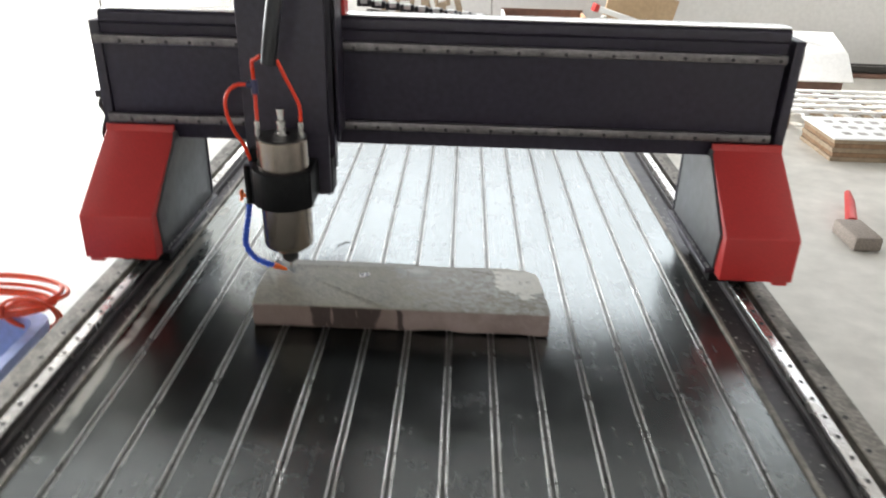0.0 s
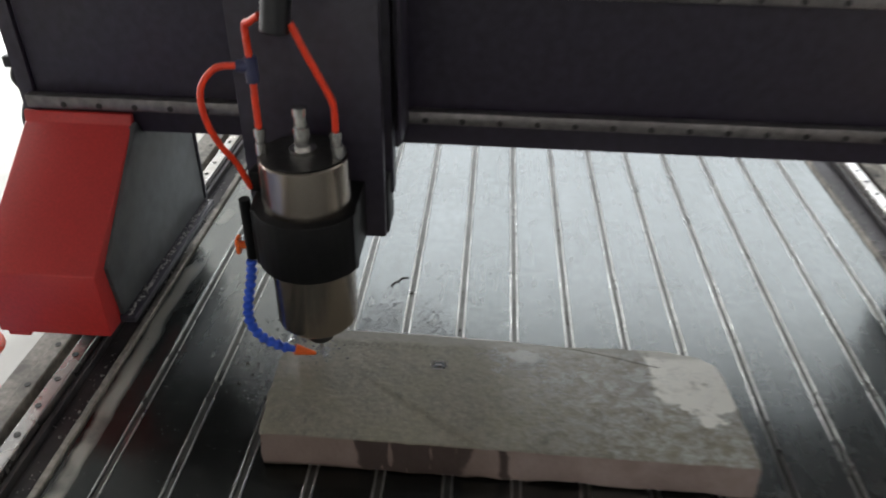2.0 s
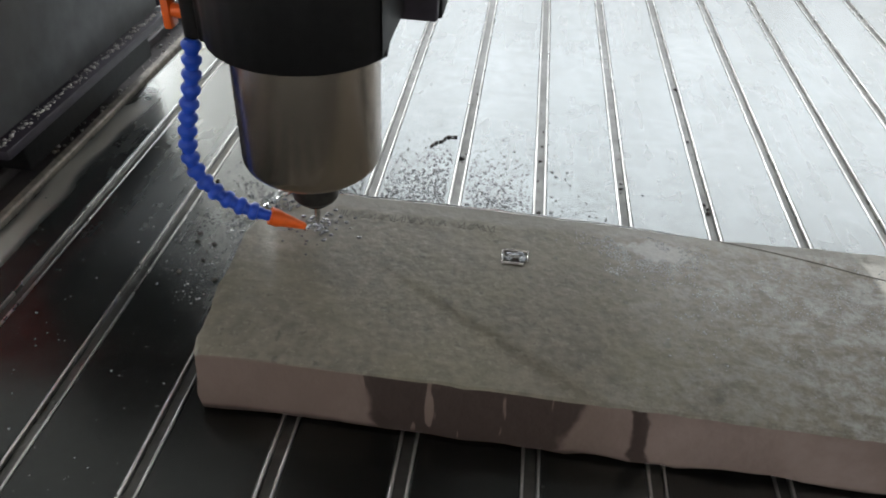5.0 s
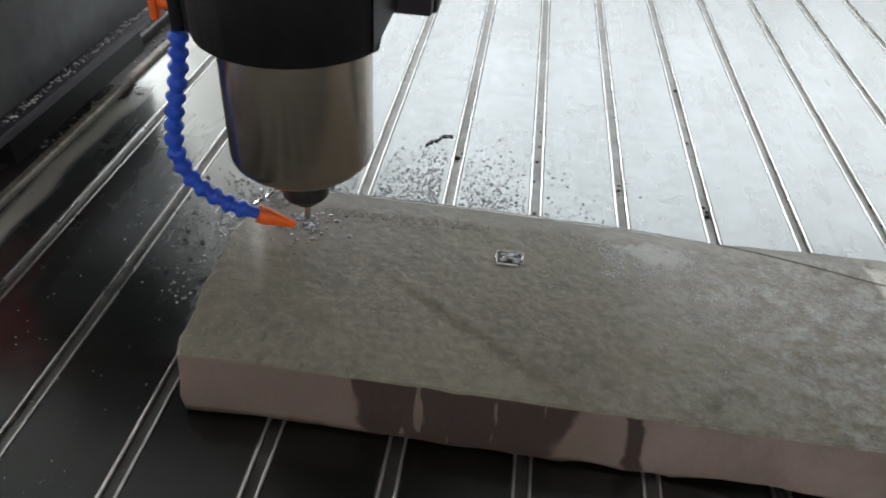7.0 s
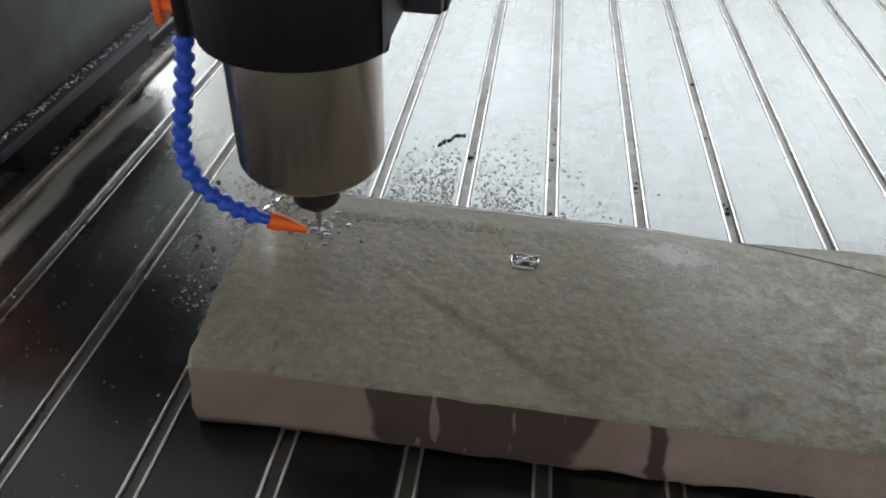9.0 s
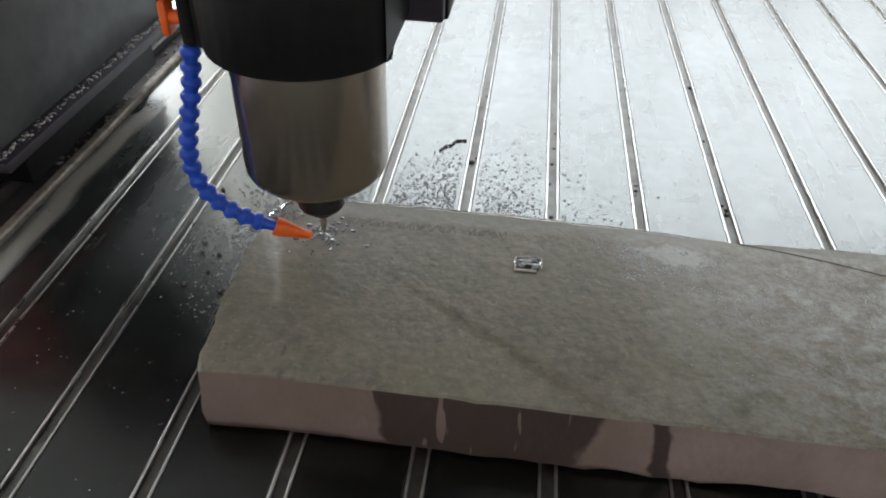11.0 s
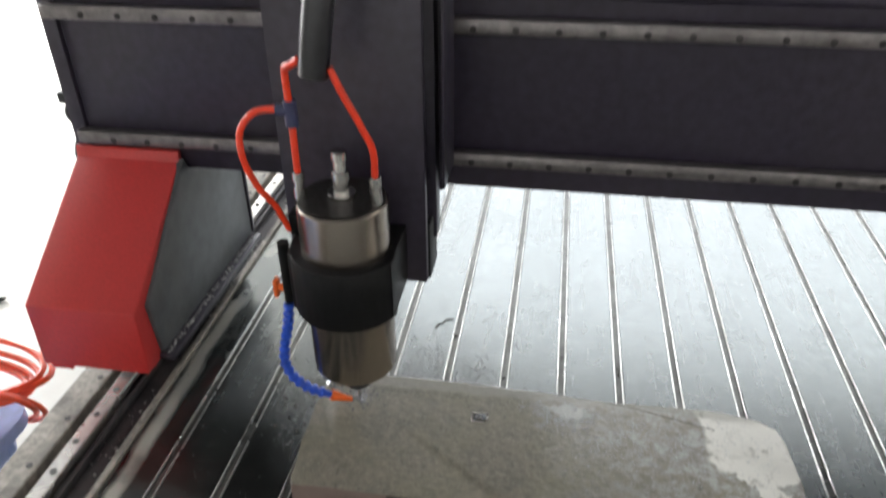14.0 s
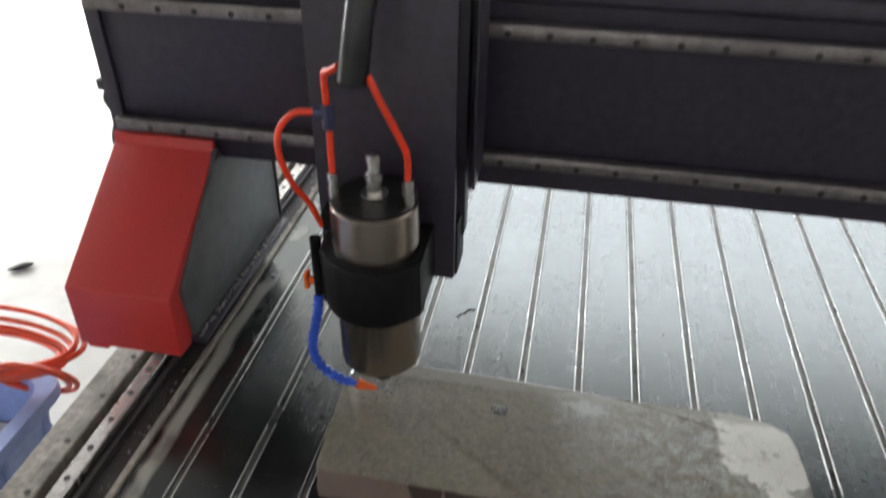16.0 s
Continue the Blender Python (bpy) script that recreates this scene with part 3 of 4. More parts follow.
# legs and red covers
for sx in (-1, 1):
    xi, xo = 0.722, 0.908
    x0, x1 = sorted((sx * 0.715, sx * 0.728))
    bm = bmesh.new()
    prism(bm, [(2.40, 0.9), (2.39, 1.0), (2.585, 1.165), (2.599, 1.139), (2.79, 1.139), (2.79, 0.9)], "x", x0, x1, 0.002)
    part("leg_plate", bm, grey_paint, gantry, "dark grey leg plate with dust along its foot")
    x0, x1 = sorted((sx * 0.712, sx * 0.745))
    part("leg_post", B(x0, x1, 2.791, 2.8, 0.9, 1.139, bevel=0.002), black_paint, gantry)
    # folded sheet cover: collar, slope, nose
    bm = bmesh.new()
    x0, x1 = sorted((sx * xi, sx * xo))
    prism(bm, [(2.593, 1.178), (2.593, 1.14), (2.593, 0.885), (2.357, 0.887), (2.36, 1.004), (2.58, 1.16), (2.583, 1.178)], "x", x0, x1, 0.003)
    cov = part("end_cover", bm, red_paint, gantry, "glossy red folded sheet end cover")
    bm = bmesh.new()
    x0, x1 = sorted((sx * (xo - 0.045), sx * (xo - 0.008)))
    bx(bm, x0, x1, 2.362, 2.42, 0.875, 0.886, bevel=0.002)
    part("cover_lip", bm, red_paint, cov)
    bm = bmesh.new()
    bx(bm, min(sx * 0.738, sx * 0.87), max(sx * 0.738, sx * 0.87), 2.47, 2.79, 0.824, 0.899, bevel=0.003)
    part("rail_carriage", bm, black_block, gantry)
    x0, x1 = sorted((sx * 0.696, sx * 0.737))
    part("foot_flange", B(x0, x1, 2.395, 2.79, 0.888, 0.8995, bevel=0.002), black_paint, gantry)
# red tray behind the beam
bm = bmesh.new()
bx(bm, -0.23, 0.84, BY + 0.201, BY + 0.36, 1.392, 1.398, bevel=0.001)
bx(bm, -0.23, 0.84, BY + 0.352, BY + 0.36, 1.399, 1.415, bevel=0.001)
part("chain_tray", bm, red_paint, gantry, "red sheet tray along the back")
# wiring at the end plate
bm = bmesh.new()
tube(bm, spline([(-0.916, BY + 0.02, 1.25), (-0.93, BY + 0.02, 1.22), (-0.918, BY + 0.02, 1.19), (-0.934, BY + 0.02, 1.14), (-0.92, BY + 0.02, 1.08)]), 0.006, 8)
bx(bm, -0.936, -0.913, BY + 0.01, BY + 0.04, 1.24, 1.26, bevel=0.003)
bx(bm, -0.94, -0.913, BY + 0.0, BY + 0.03, 1.06, 1.09, bevel=0.003)
part("wiring", bm, rubber, gantry, "black cable and clips on the end plate")

# drag chain lying on the tray: black links, white crossbars
chain = thing("cable_chain", "black cable drag chain with white crossbars behind the beam", "cable chain")
bm = bmesh.new()
bx(bm, 0, 0.0405, 0, 0.024, 0, 0.02, bevel=0.003)
link0 = part("chain_link", bm, chain_plastic, chain)
link0.location = (-0.26, BY + 0.27, 1.46)
bm = bmesh.new()
bx(bm, 0.011, 0.03, -0.0015, 0.0255, 0.008, 0.0215, bevel=0.001)
bar0 = part("crossbar", bm, white_plastic, link0, "white crossbar")
for k in range(1, 15):
    o = again(link0, 0.0415 * k, -0.002 * k, -0.0038 * k)
    c = bar0.copy()
    scene.collection.objects.link(c)
    c.parent = o

bm = bmesh.new()
prism(bm, [(-0.23, 1.3985), (-0.23, 1.456), (0.13, 1.423), (0.24, 1.3985)], "y", BY + 0.262, BY + 0.266)
part("chain_guide", bm, chain_plastic, chain, "black guide strip under the chain")

# ---- spindle carriage ----
car = thing("spindle_carriage", "black vertical carriage with water-cooled milling spindle and hoses", "milling head")
SX, SY = -0.381, 2.383
part("base_plate", B(-0.495, -0.266, 2.531, 2.554, 1.165, 1.56, bevel=0.003), black_paint, car)
for z in (1.196, 1.402):
    part("slide_block", B(-0.49, -0.27, 2.5545, 2.577, z - 0.03, z + 0.03, bevel=0.003), black_block, car)
part("column", B(-0.473, -0.272, 2.499, 2.5305, 1.10, 1.757, bevel=0.003), black_paint, car)
for x in (-0.442, -0.31):
    r = part("vertical_rail", B(x - 0.012, x + 0.012, 2.485, 2.4985, 1.2, 1.7, bevel=0.002), gantry_rail_steel, car, "oiled vertical guide rail")
    bm = bmesh.new()
    tube(bm, [(0, 0, 0), (0, -0.0012, 0)], 0.005, 12)
    h0 = part("rail_bolt", bm, bolt_dark, r)
    h0.location = (x, 2.4852, 1.685)
    for k in range(1, 7):
        again(h0, 0, 0, -0.06 * k)
part("top_bar", B(-0.452, -0.325, 2.487, 2.4985, 1.703, 1.722, bevel=0.002), gantry_rail_steel, car)
part("stop_block", B(-0.472, -0.456, 2.488, 2.4985, 1.69, 1.716, bevel=0.002), red_paint, car, "small red stop block")
part("top_plate", B(-0.492, -0.262, 2.42, 2.56, 1.759, 1.78, bevel=0.003), red_paint, car, "red painted top plate")
part("front_plate", B(-0.49, -0.28, 2.4525, 2.466, 1.046, 1.54, bevel=0.003), black_paint, car)
part("lower_bracket", B(-0.335, -0.277, 2.4665, 2.53, 1.044, 1.14, bevel=0.003), black_block, car)
for x in (-0.442, -0.31):
    part("slide_block", B(x - 0.022, x + 0.022, 2.4665, 2.4845, 1.25, 1.32, bevel=0.002), black_block, car)
part("side_shield", B(-0.2585, -0.2545, 2.47, 2.56, 1.2, 1.65, bevel=0.0015), black_paint, car, "black side shield with worn bright edge")
part("side_plate", B(-0.2615, -0.247, 2.5605, 2.62, 1.481, 1.9, bevel=0.002), red_paint, car, "red side plate")
part("side_shield", B(-0.503, -0.498, 2.505, 2.54, 1.44, 1.585, bevel=0.0015), grey_paint, car)
part("side_shield", B(-0.503, -0.498, 2.505, 2.54, 1.6, 1.65, bevel=0.0015), grey_paint, car)
for x in (-0.474, -0.271):
    d = -1 if x < -0.4 else 1
    bm = bmesh.new()
    tube(bm, [(x, 2.515, 1.69), (x + d * 0.014, 2.515, 1.69)], 0.006, 12)
    tube(bm, [(x + d * 0.014, 2.515, 1.69), (x + d * 0.026, 2.515, 1.69)], 0.011, 6)
    part("stop_bolt", bm, dull_steel, car)
# clamp: block with curved nose round the spindle
bm = bmesh.new()
pts = [(-0.463, 2.452), (-0.463, 2.39), (-0.457, 2.35)]
for k in range(13):
    a = radians(205 + k * 130 / 12)
    pts.append((SX + 0.079 * math.cos(a), SY + 0.079 * math.sin(a)))
pts += [(-0.309, 2.346), (-0.309, 2.452)]
prism(bm, pts, "z", 1.0535, 1.147, 0.003)
clamp = part("spindle_clamp", bm, black_block, car, "black clamp block round the spindle")
part("clamp_ear", B(-0.469, -0.446, 2.4, 2.43, 1.1475, 1.18, bevel=0.003), black_block, clamp)
# spindle body
bm = bmesh.new()
lathe(bm, [(0.05, 1.2215), (0.0605, 1.2215), (0.0625, 1.2195), (0.0625, 0.948), (0.0622, 0.9445), (0.0605, 0.9405), (0.056, 0.9355), (0.046, 0.928), (0.036, 0.9225), (0.02, 0.9215)], SX, SY, 64)
body = part("spindle_body", bm, spindle_steel, car, "polished stainless spindle cylinder", sharp=30)
bm = bmesh.new()
lathe(bm, [(0.001, 1.2225), (0.059, 1.2225), (0.0592, 1.2245), (0.001, 1.2245)], SX, SY, 48)
part("spindle_cap", bm, dark_steel, body)
bm = bmesh.new()
lathe(bm, [(0.016, 0.9212), (0.0165, 0.916), (0.0205, 0.914), (0.0215, 0.912), (0.0215, 0.8975), (0.0195, 0.8945), (0.0125, 0.891), (0.0115, 0.8875), (0.005, 0.8875)], SX, SY, 20)
part("collet_nut", bm, dark_steel, car, "black collet nut", sharp=25)
bm = bmesh.new()
lathe(bm, [(0.003, 0.887), (0.003, 0.874), (0.0022, 0.869), (0.0006, 0.8595)], SX, SY, 14)
part("milling_bit", bm, steel, car, "thin steel milling bit")
# fittings on top
bm = bmesh.new()
lathe(bm, [(0.019, 1.225), (0.019, 1.231), (0.011, 1.231), (0.0105, 1.251), (0.0125, 1.252), (0.0125, 1.262), (0.009, 1.264), (0.0085, 1.278), (0.0105, 1.279), (0.0105, 1.29), (0.006, 1.292)], SX, SY + 0.002, 24)
part("power_socket", bm, steel, car, "steel power socket on the spindle")
for px in (SX - 0.054, SX + 0.05):
    bm = bmesh.new()
    lathe(bm, [(0.0085, 1.225), (0.0085, 1.242), (0.0065, 1.243), (0.0065, 1.25), (0.0085, 1.251), (0.0085, 1.263), (0.0055, 1.264)], px, SY - 0.01, 12)
    part("water_fitting", bm, steel, car)


def hose(name, pts, r, mat, label, parent=None, n=12):
    bm = bmesh.new()
    tube(bm, spline(pts, 8), r, n)
    return part(name, bm, mat, parent or car, label)


hose("red_hose", [(SX + 0.05, SY - 0.01, 1.256), (SX + 0.05, SY - 0.012, 1.3), (SX + 0.04, SY - 0.018, 1.331), (SX + 0.022, SY - 0.026, 1.376), (SX + 0.008, SY - 0.03, 1.411)], 0.0047, red_hose, "red water hose")
hose("red_hose", [(SX - 0.054, SY - 0.01, 1.256), (SX - 0.054, SY - 0.01, 1.296), (SX - 0.054, SY - 0.008, 1.331)], 0.0047, red_hose, "red water hose")
hose("red_hose", [(SX - 0.055, SY - 0.008, 1.356), (SX - 0.054, SY - 0.012, 1.4), (SX - 0.045, SY - 0.02, 1.408), (SX - 0.03, SY - 0.026, 1.418)], 0.0047, red_hose, "red water hose")
hose("red_hose", [(SX - 0.068, SY - 0.008, 1.348), (SX - 0.1, SY - 0.012, 1.344), (SX - 0.121, SY - 0.018, 1.319), (SX - 0.122, SY - 0.02, 1.281), (SX - 0.112, SY - 0.01, 1.236), (SX - 0.098, SY + 0.005, 1.2), (SX - 0.088, SY + 0.02, 1.154)], 0.0046, red_hose, "red water hose looping down to the coolant tap")
bm = bmesh.new()
tube(bm, [(SX - 0.054, SY - 0.008, 1.326), (SX - 0.054, SY - 0.008, 1.36)], 0.0085, 12)
tube(bm, [(SX - 0.054, SY - 0.008, 1.347), (SX - 0.072, SY - 0.008, 1.347)], 0.0082, 12)
part("tee_fitting", bm, material("tee_blue", (0.03, 0.035, 0.09), 0.4, 0, 0.2, 60, 0.1), car, "dark blue push-in tee fitting")
# corrugated conduit
line = spline([(SX - 0.012, SY - 0.03, 1.4), (SX + 0.0, SY - 0.025, 1.48), (SX + 0.014, SY + 0.0, 1.58), (SX + 0.026, SY + 0.025, 1.68), (SX + 0.036, SY + 0.035, 1.8), (SX + 0.042, SY + 0.04, 1.98)], 26)
bm = bmesh.new()
tube(bm, line, [0.0175 + 0.0018 * (k % 2) for k in range(len(line))], 18)
part("corrugated_conduit", bm, rubber, car, "black corrugated cable conduit", sharp=80)
# coolant hose of blue ball segments, orange nozzle and tap
blue = spline([(-0.473, 2.372, 1.046), (-0.477, 2.368, 1.012), (-0.485, 2.362, 0.972), (-0.486, 2.357, 0.938), (-0.47, 2.355, 0.91), (-0.442, 2.357, 0.891), (-0.417, 2.361, 0.8815)], 40)
marks, acc = [blue[0]], 0.0
for a, b in zip(blue, blue[1:]):
    acc += (b - a).length
    if acc >= 0.0125:
        marks.append(b)
        acc = 0.0
cool = part("coolant_hose", (lambda m: (tube(m, blue[::8], 0.0052, 10), m)[1])(bmesh.new()), blue_plastic, car, "blue segmented coolant hose")
for a, b in zip(marks, marks[1:]):
    bm = bmesh.new()
    d = b - a
    tube(bm, [a, a + d * 0.18, a + d * 0.45, a + d * 0.62, a + d * 0.64, a + d * 0.98], [0.0058, 0.0082, 0.0086, 0.0074, 0.006, 0.0056], 14)
    part("hose_segment", bm, blue_plastic, cool)
bm = bmesh.new()
tube(bm, [(-0.42, 2.36, 0.883), (-0.413, 2.362, 0.8795), (-0.41, 2.363, 0.878), (-0.391, 2.372, 0.866)], [0.0085, 0.0085, 0.0072, 0.0032], 14)
part("nozzle", bm, orange_plastic, car, "orange coolant nozzle")
bm = bmesh.new()
tube(bm, [(-0.493, 2.385, 1.064), (-0.481, 2.385, 1.064)], 0.006, 12)
bx(bm, -0.4975, -0.4905, 2.377, 2.393, 1.05, 1.078, bevel=0.002)
part("coolant_tap", bm, orange_plastic, car, "orange coolant tap")
bm = bmesh.new()
tube(bm, [(-0.473, 2.38, 1.046), (-0.473, 2.38, 1.147)], 0.0085, 12)
part("coolant_valve", bm, black_block, car)

# ---- the stone ----
slab = thing("stone_slab", "wet grey-brown sandstone slab with engraving, whitish dry end", "stone slab")
outline = [(-0.4353, 2.2009), (-0.4412, 2.2217), (-0.4471, 2.2876), (-0.4491, 2.363), (-0.4422, 2.4101), (-0.4304, 2.4346), (-0.4058, 2.4459), (-0.3614, 2.4468),
           (-0.2925, 2.4459), (-0.2038, 2.4459), (-0.1152, 2.4421), (-0.0462, 2.4383), (0.0129, 2.4336), (0.072, 2.4355), (0.131, 2.4374), (0.1902, 2.4355),
           (0.2345, 2.4289), (0.2611, 2.4101), (0.2709, 2.3818), (0.2758, 2.3159), (0.2798, 2.2593), (0.2827, 2.2122), (0.2788, 2.1972), (0.2, 2.1981),
           (0.0523, 2.1991), (-0.0955, 2.2), (-0.2432, 2.2019), (-0.3713, 2.2038)]
fine_pts = []
for (ax, ay), (bx_, by_) in zip(outline, outline[1:] + outline[:1]):
    n = max(1, round(math.hypot(bx_ - ax, by_ - ay) / 0.012))
    for k in range(n):
        px, py = ax + (bx_ - ax) * k / n, ay + (by_ - ay) * k / n
        w = noise.noise(Vector((px * 40, py * 40, 3))) * 0.0022 + noise.noise(Vector((px * 130, py * 130, 9))) * 0.001
        fine_pts.append((px + w, py + w * 0.8))
bm = bmesh.new()
levels = [(0.801, 0.006), (0.8035, 0.001), (0.82, 0.0), (0.838, 0.0005), (0.852, 0.0), (0.8565, 0.0012), (0.858, 0.004)]
cx, cy = -0.09, 2.335
rings = []
for z, inset in levels:
    ring = []
    for k, (px, py) in enumerate(fine_pts):
        dx, dy = cx - px, cy - py
        d = math.hypot(dx, dy)
        j = noise.noise(Vector((px * 60, py * 60, z * 90))) * 0.0016
        # underside chipped away in places along the front
        chip = max(0, noise.noise(Vector((px * 14, 5.5, 0)))) * 0.012 if z < 0.81 and py < 2.25 else 0
        out = max(0.0, min(1.0, (0.85 - z) / 0.03)) * 0.007 if py < 2.25 else 0.0  # front face leans out towards its foot
        ring.append(bm.verts.new((px + dx / d * (inset + j), py + dy / d * (inset + j) - out, z + chip)))
    rings.append(ring)
n = len(fine_pts)
for a, b in zip(rings, rings[1:]):
    for k in range(n):
        bm.faces.new((a[k], a[(k + 1) % n], b[(k + 1) % n], b[k]))
bm.faces.new(rings[0][::-1])
bm.faces.new(rings[-1])
bmesh.ops.recalc_face_normals(bm, faces=bm.faces[:])
part("slab_body", bm, sandstone, slab, sharp=28)
# shallow ledge scar along the far edge, drawn as a tube in the shadow colour
bm = bmesh.new()
scar = [(0.012, 2.431), (0.05, 2.424), (0.1, 2.413), (0.14, 2.401), (0.17, 2.395)]
tube(bm, spline([(x, y + 0.0016 * noise.noise(Vector((x * 90, 2, 0))), 0.8577) for x, y in scar], 6), 0.0009, 6)
part("ledge_scar", bm, engraving, slab, "dark line in shadow colour for the ledge scar near the far edge")
# engraved line of unreadable characters: plain raised bars painted as the grooves' shade
rnd = random.Random(77)
for k in range(16):
    x = -0.366 + k * 0.01
    if k == 11:
        continue
    bm = bmesh.new()
    for q in range(3):
        u = x + 0.001 + q * 0.0026
        bx(bm, -0.0006, 0.0006, -0.0062 + rnd.uniform(0, 0.002), 0.0062 - rnd.uniform(0, 0.002), 0.8575, 0.8583,
           turn=pose(u, 2.411, 0, 0, 0, rnd.choice((-28, 0, 0, 24))))
    part("engraved_bar", bm, engraving, slab, "dark bar painting the shade of an engraved stroke" if k == 0 else "")
# Engraved square: bright bars paint wet glints, a flat dark patch the shaded pocket.
bm = bmesh.new()
for a in ((-0.2, -0.174, 2.3785, 2.38), (-0.2, -0.179, 2.359, 2.3615), (-0.2, -0.198, 2.362, 2.377), (-0.176, -0.174, 2.364, 2.379), (-0.194, -0.183, 2.369, 2.3712)):
    bx(bm, *a, 0.8575, 0.8595, bevel=0.0006, seg=1)
part("cut_rim", bm, steel, slab, "bright bars painting the wet glints round an engraved square")
bm = bmesh.new()
bx(bm, -0.1968, -0.1772, 2.3622, 2.3768, 0.8572, 0.8586)
part("cut_pocket", bm, wet_cut_shade, slab, "flat dark patch painting the wet, shaded engraved square")
# Wet glint of the far edge, added as a pale metallic bead.
bm = bmesh.new()
edge_pts = [(px, py) for px, py in fine_pts if py > 2.405 and px < -0.01]
tube(bm, [(px, py - 0.0026, 0.8572 + 0.0006 * noise.noise(Vector((px * 120, 1, 4)))) for px, py in edge_pts],
     [0.0019 + 0.0009 * noise.noise(Vector((px * 70, 7, 1))) for px, py in edge_pts], 8)
part("wet_edge", bm, edge_glint, slab, "bright metallic bead painting the wet glint along the far edge")
rnd = random.Random(5)
bm = bmesh.new()
for _ in range(26):
    r = rnd.uniform(0.0008, 0.0026)
    bmesh.ops.create_icosphere(bm, subdivisions=1, radius=1, matrix=Matrix.Translation((rnd.uniform(-0.196, -0.178), rnd.uniform(2.364, 2.376), 0.8588)) @ Matrix.Diagonal((r * 1.5, r, r * 0.5, 1)))
part("cut_debris", bm, droplet, slab, "bright wet crumbs in the engraved square")

# ---- water and chips on the table ----
def scatter(name, count, region, rmin, rmax, z, mat, label, category, flat=0.5, seed=1):
    rnd = random.Random(seed)
    bm = bmesh.new()
    for _ in range(count):
        x, y = region(rnd)
        r = rmin + (rmax - rmin) * rnd.random() ** 3
        m = Matrix.Translation((x, y, z)) @ Matrix.Rotation(rnd.random() * 6.28, 4, "Z") @ Matrix.Diagonal((r * (0.8 + rnd.random() * 0.6), r, r * flat, 1))
        bmesh.ops.create_icosphere(bm, subdivisions=1, radius=1, matrix=m)
    ob = finish(name, bm, mat, 180)
    return tagged(ob, label, category, "", "stuff")


def behind(r):
    while True:
        x, y = r.gauss(-0.29, 0.085), 2.452 + abs(r.gauss(0, 0.085))
        if abs(((x + 0.66) / 0.1) - round((x + 0.66) / 0.1)) * 0.1 > 0.012 and -0.6 < x < 0.15 and y < 2.8:
            return x, y


def beside(r):
    while True:
        x, y = -0.455 - abs(r.gauss(0, 0.045)), min(2.62, r.gauss(2.45, 0.06))
        if abs(((x + 0.66) / 0.1) - round((x + 0.66) / 0.1)) * 0.1 > 0.012 and x > -0.72:
            return x, y


scatter("water_droplets", 5200, behind, 0.0006, 0.0019, TOP + 0.0003, droplet, "fine water droplets spattered on the table boards", "water drops", 0.45, 2)
scatter("water_droplets", 1100, beside, 0.0005, 0.0021, TOP + 0.0003, droplet, "water droplets beside the stone on the table", "water drops", 0.45, 3)
scatter("water_droplets", 260, lambda r: (r.uniform(-0.72, -0.46), r.uniform(2.02, 2.46)), 0.0004, 0.0013, TOP + 0.0003, droplet, "sparse water droplets on the dark table boards", "water drops", 0.4, 13)
scatter("stone_chips", 30, beside, 0.0008, 0.004, TOP + 0.001, wet_chip, "small dark wet stone chips on the table", "stone chips", 0.6, 4)


def in_slots(r):
    return slot_x(r.choice((4, 5, 5, 6, 6, 7))) + r.uniform(-0.0035, 0.0035), r.gauss(2.66, 0.1)


scatter("slot_dirt", 26, in_slots, 0.001, 0.0042, 0.7972, wet_chip, "dark wet dirt crumbs caught in the table slots", "dirt", 0.6, 41)


def trough_l(r):
    return -0.765 + r.gauss(0, 0.01), r.uniform(1.7, 3.2)


scatter("trough_grit", 260, trough_l, 0.0008, 0.004, 0.793, material("pale_grit", (0.42, 0.41, 0.39), 0.4, 0, 0.3, 80, 0.2), "pale wet grit in the table trough", "grit", 0.6, 5)
scatter("trough_grit", 160, lambda r: (0.755 + r.gauss(0, 0.012), r.uniform(1.6, 3.2)), 0.0008, 0.004, 0.793, bpy.data.materials["pale_grit"], "pale wet grit in the table trough", "grit", 0.6, 6)
scatter("flange_grit", 240, lambda r: (-0.7075 + r.gauss(0, 0.003), r.uniform(2.4, 2.78)), 0.0007, 0.0028, 0.8998, bpy.data.materials["pale_grit"], "pale wet grit along the gantry foot", "grit", 0.6, 7)
scatter("flange_grit", 150, lambda r: (0.7075 + r.gauss(0, 0.003), r.uniform(2.4, 2.78)), 0.0007, 0.0026, 0.8998, bpy.data.materials["pale_grit"], "pale wet grit along the gantry foot", "grit", 0.6, 9)
def on_stone(r):
    """Film of drops on the far half of the slab, placed where the wet stone sparkles."""
    while True:
        if r.random() < 0.45:
            x, y = r.gauss(-0.065, 0.035), r.gauss(2.395, 0.018)
        else:
            x, y = r.uniform(-0.06, 0.25), r.gauss(2.36, 0.045)
        if -0.15 < x < 0.255 and 2.22 < y < 2.425 and noise.noise(Vector((x * 28, y * 28, 2))) + 0.6 * noise.noise(Vector((x * 75, y * 75, 5))) > -0.02:
            return x, y


# Pale opaque drops: the wet sparkle is put into their colour.
scatter("stone_droplets", 3200, on_stone, 0.0003, 0.0011, 0.8581, material("sparkle_drops", (0.52, 0.54, 0.55), 0.25, 0, 0.1, 60, 0), "fine film of water droplets on the stone, coloured pale for its sparkle", "water drops", 0.4, 51)
# splash at the bit
bm = bmesh.new()
rnd = random.Random(8)
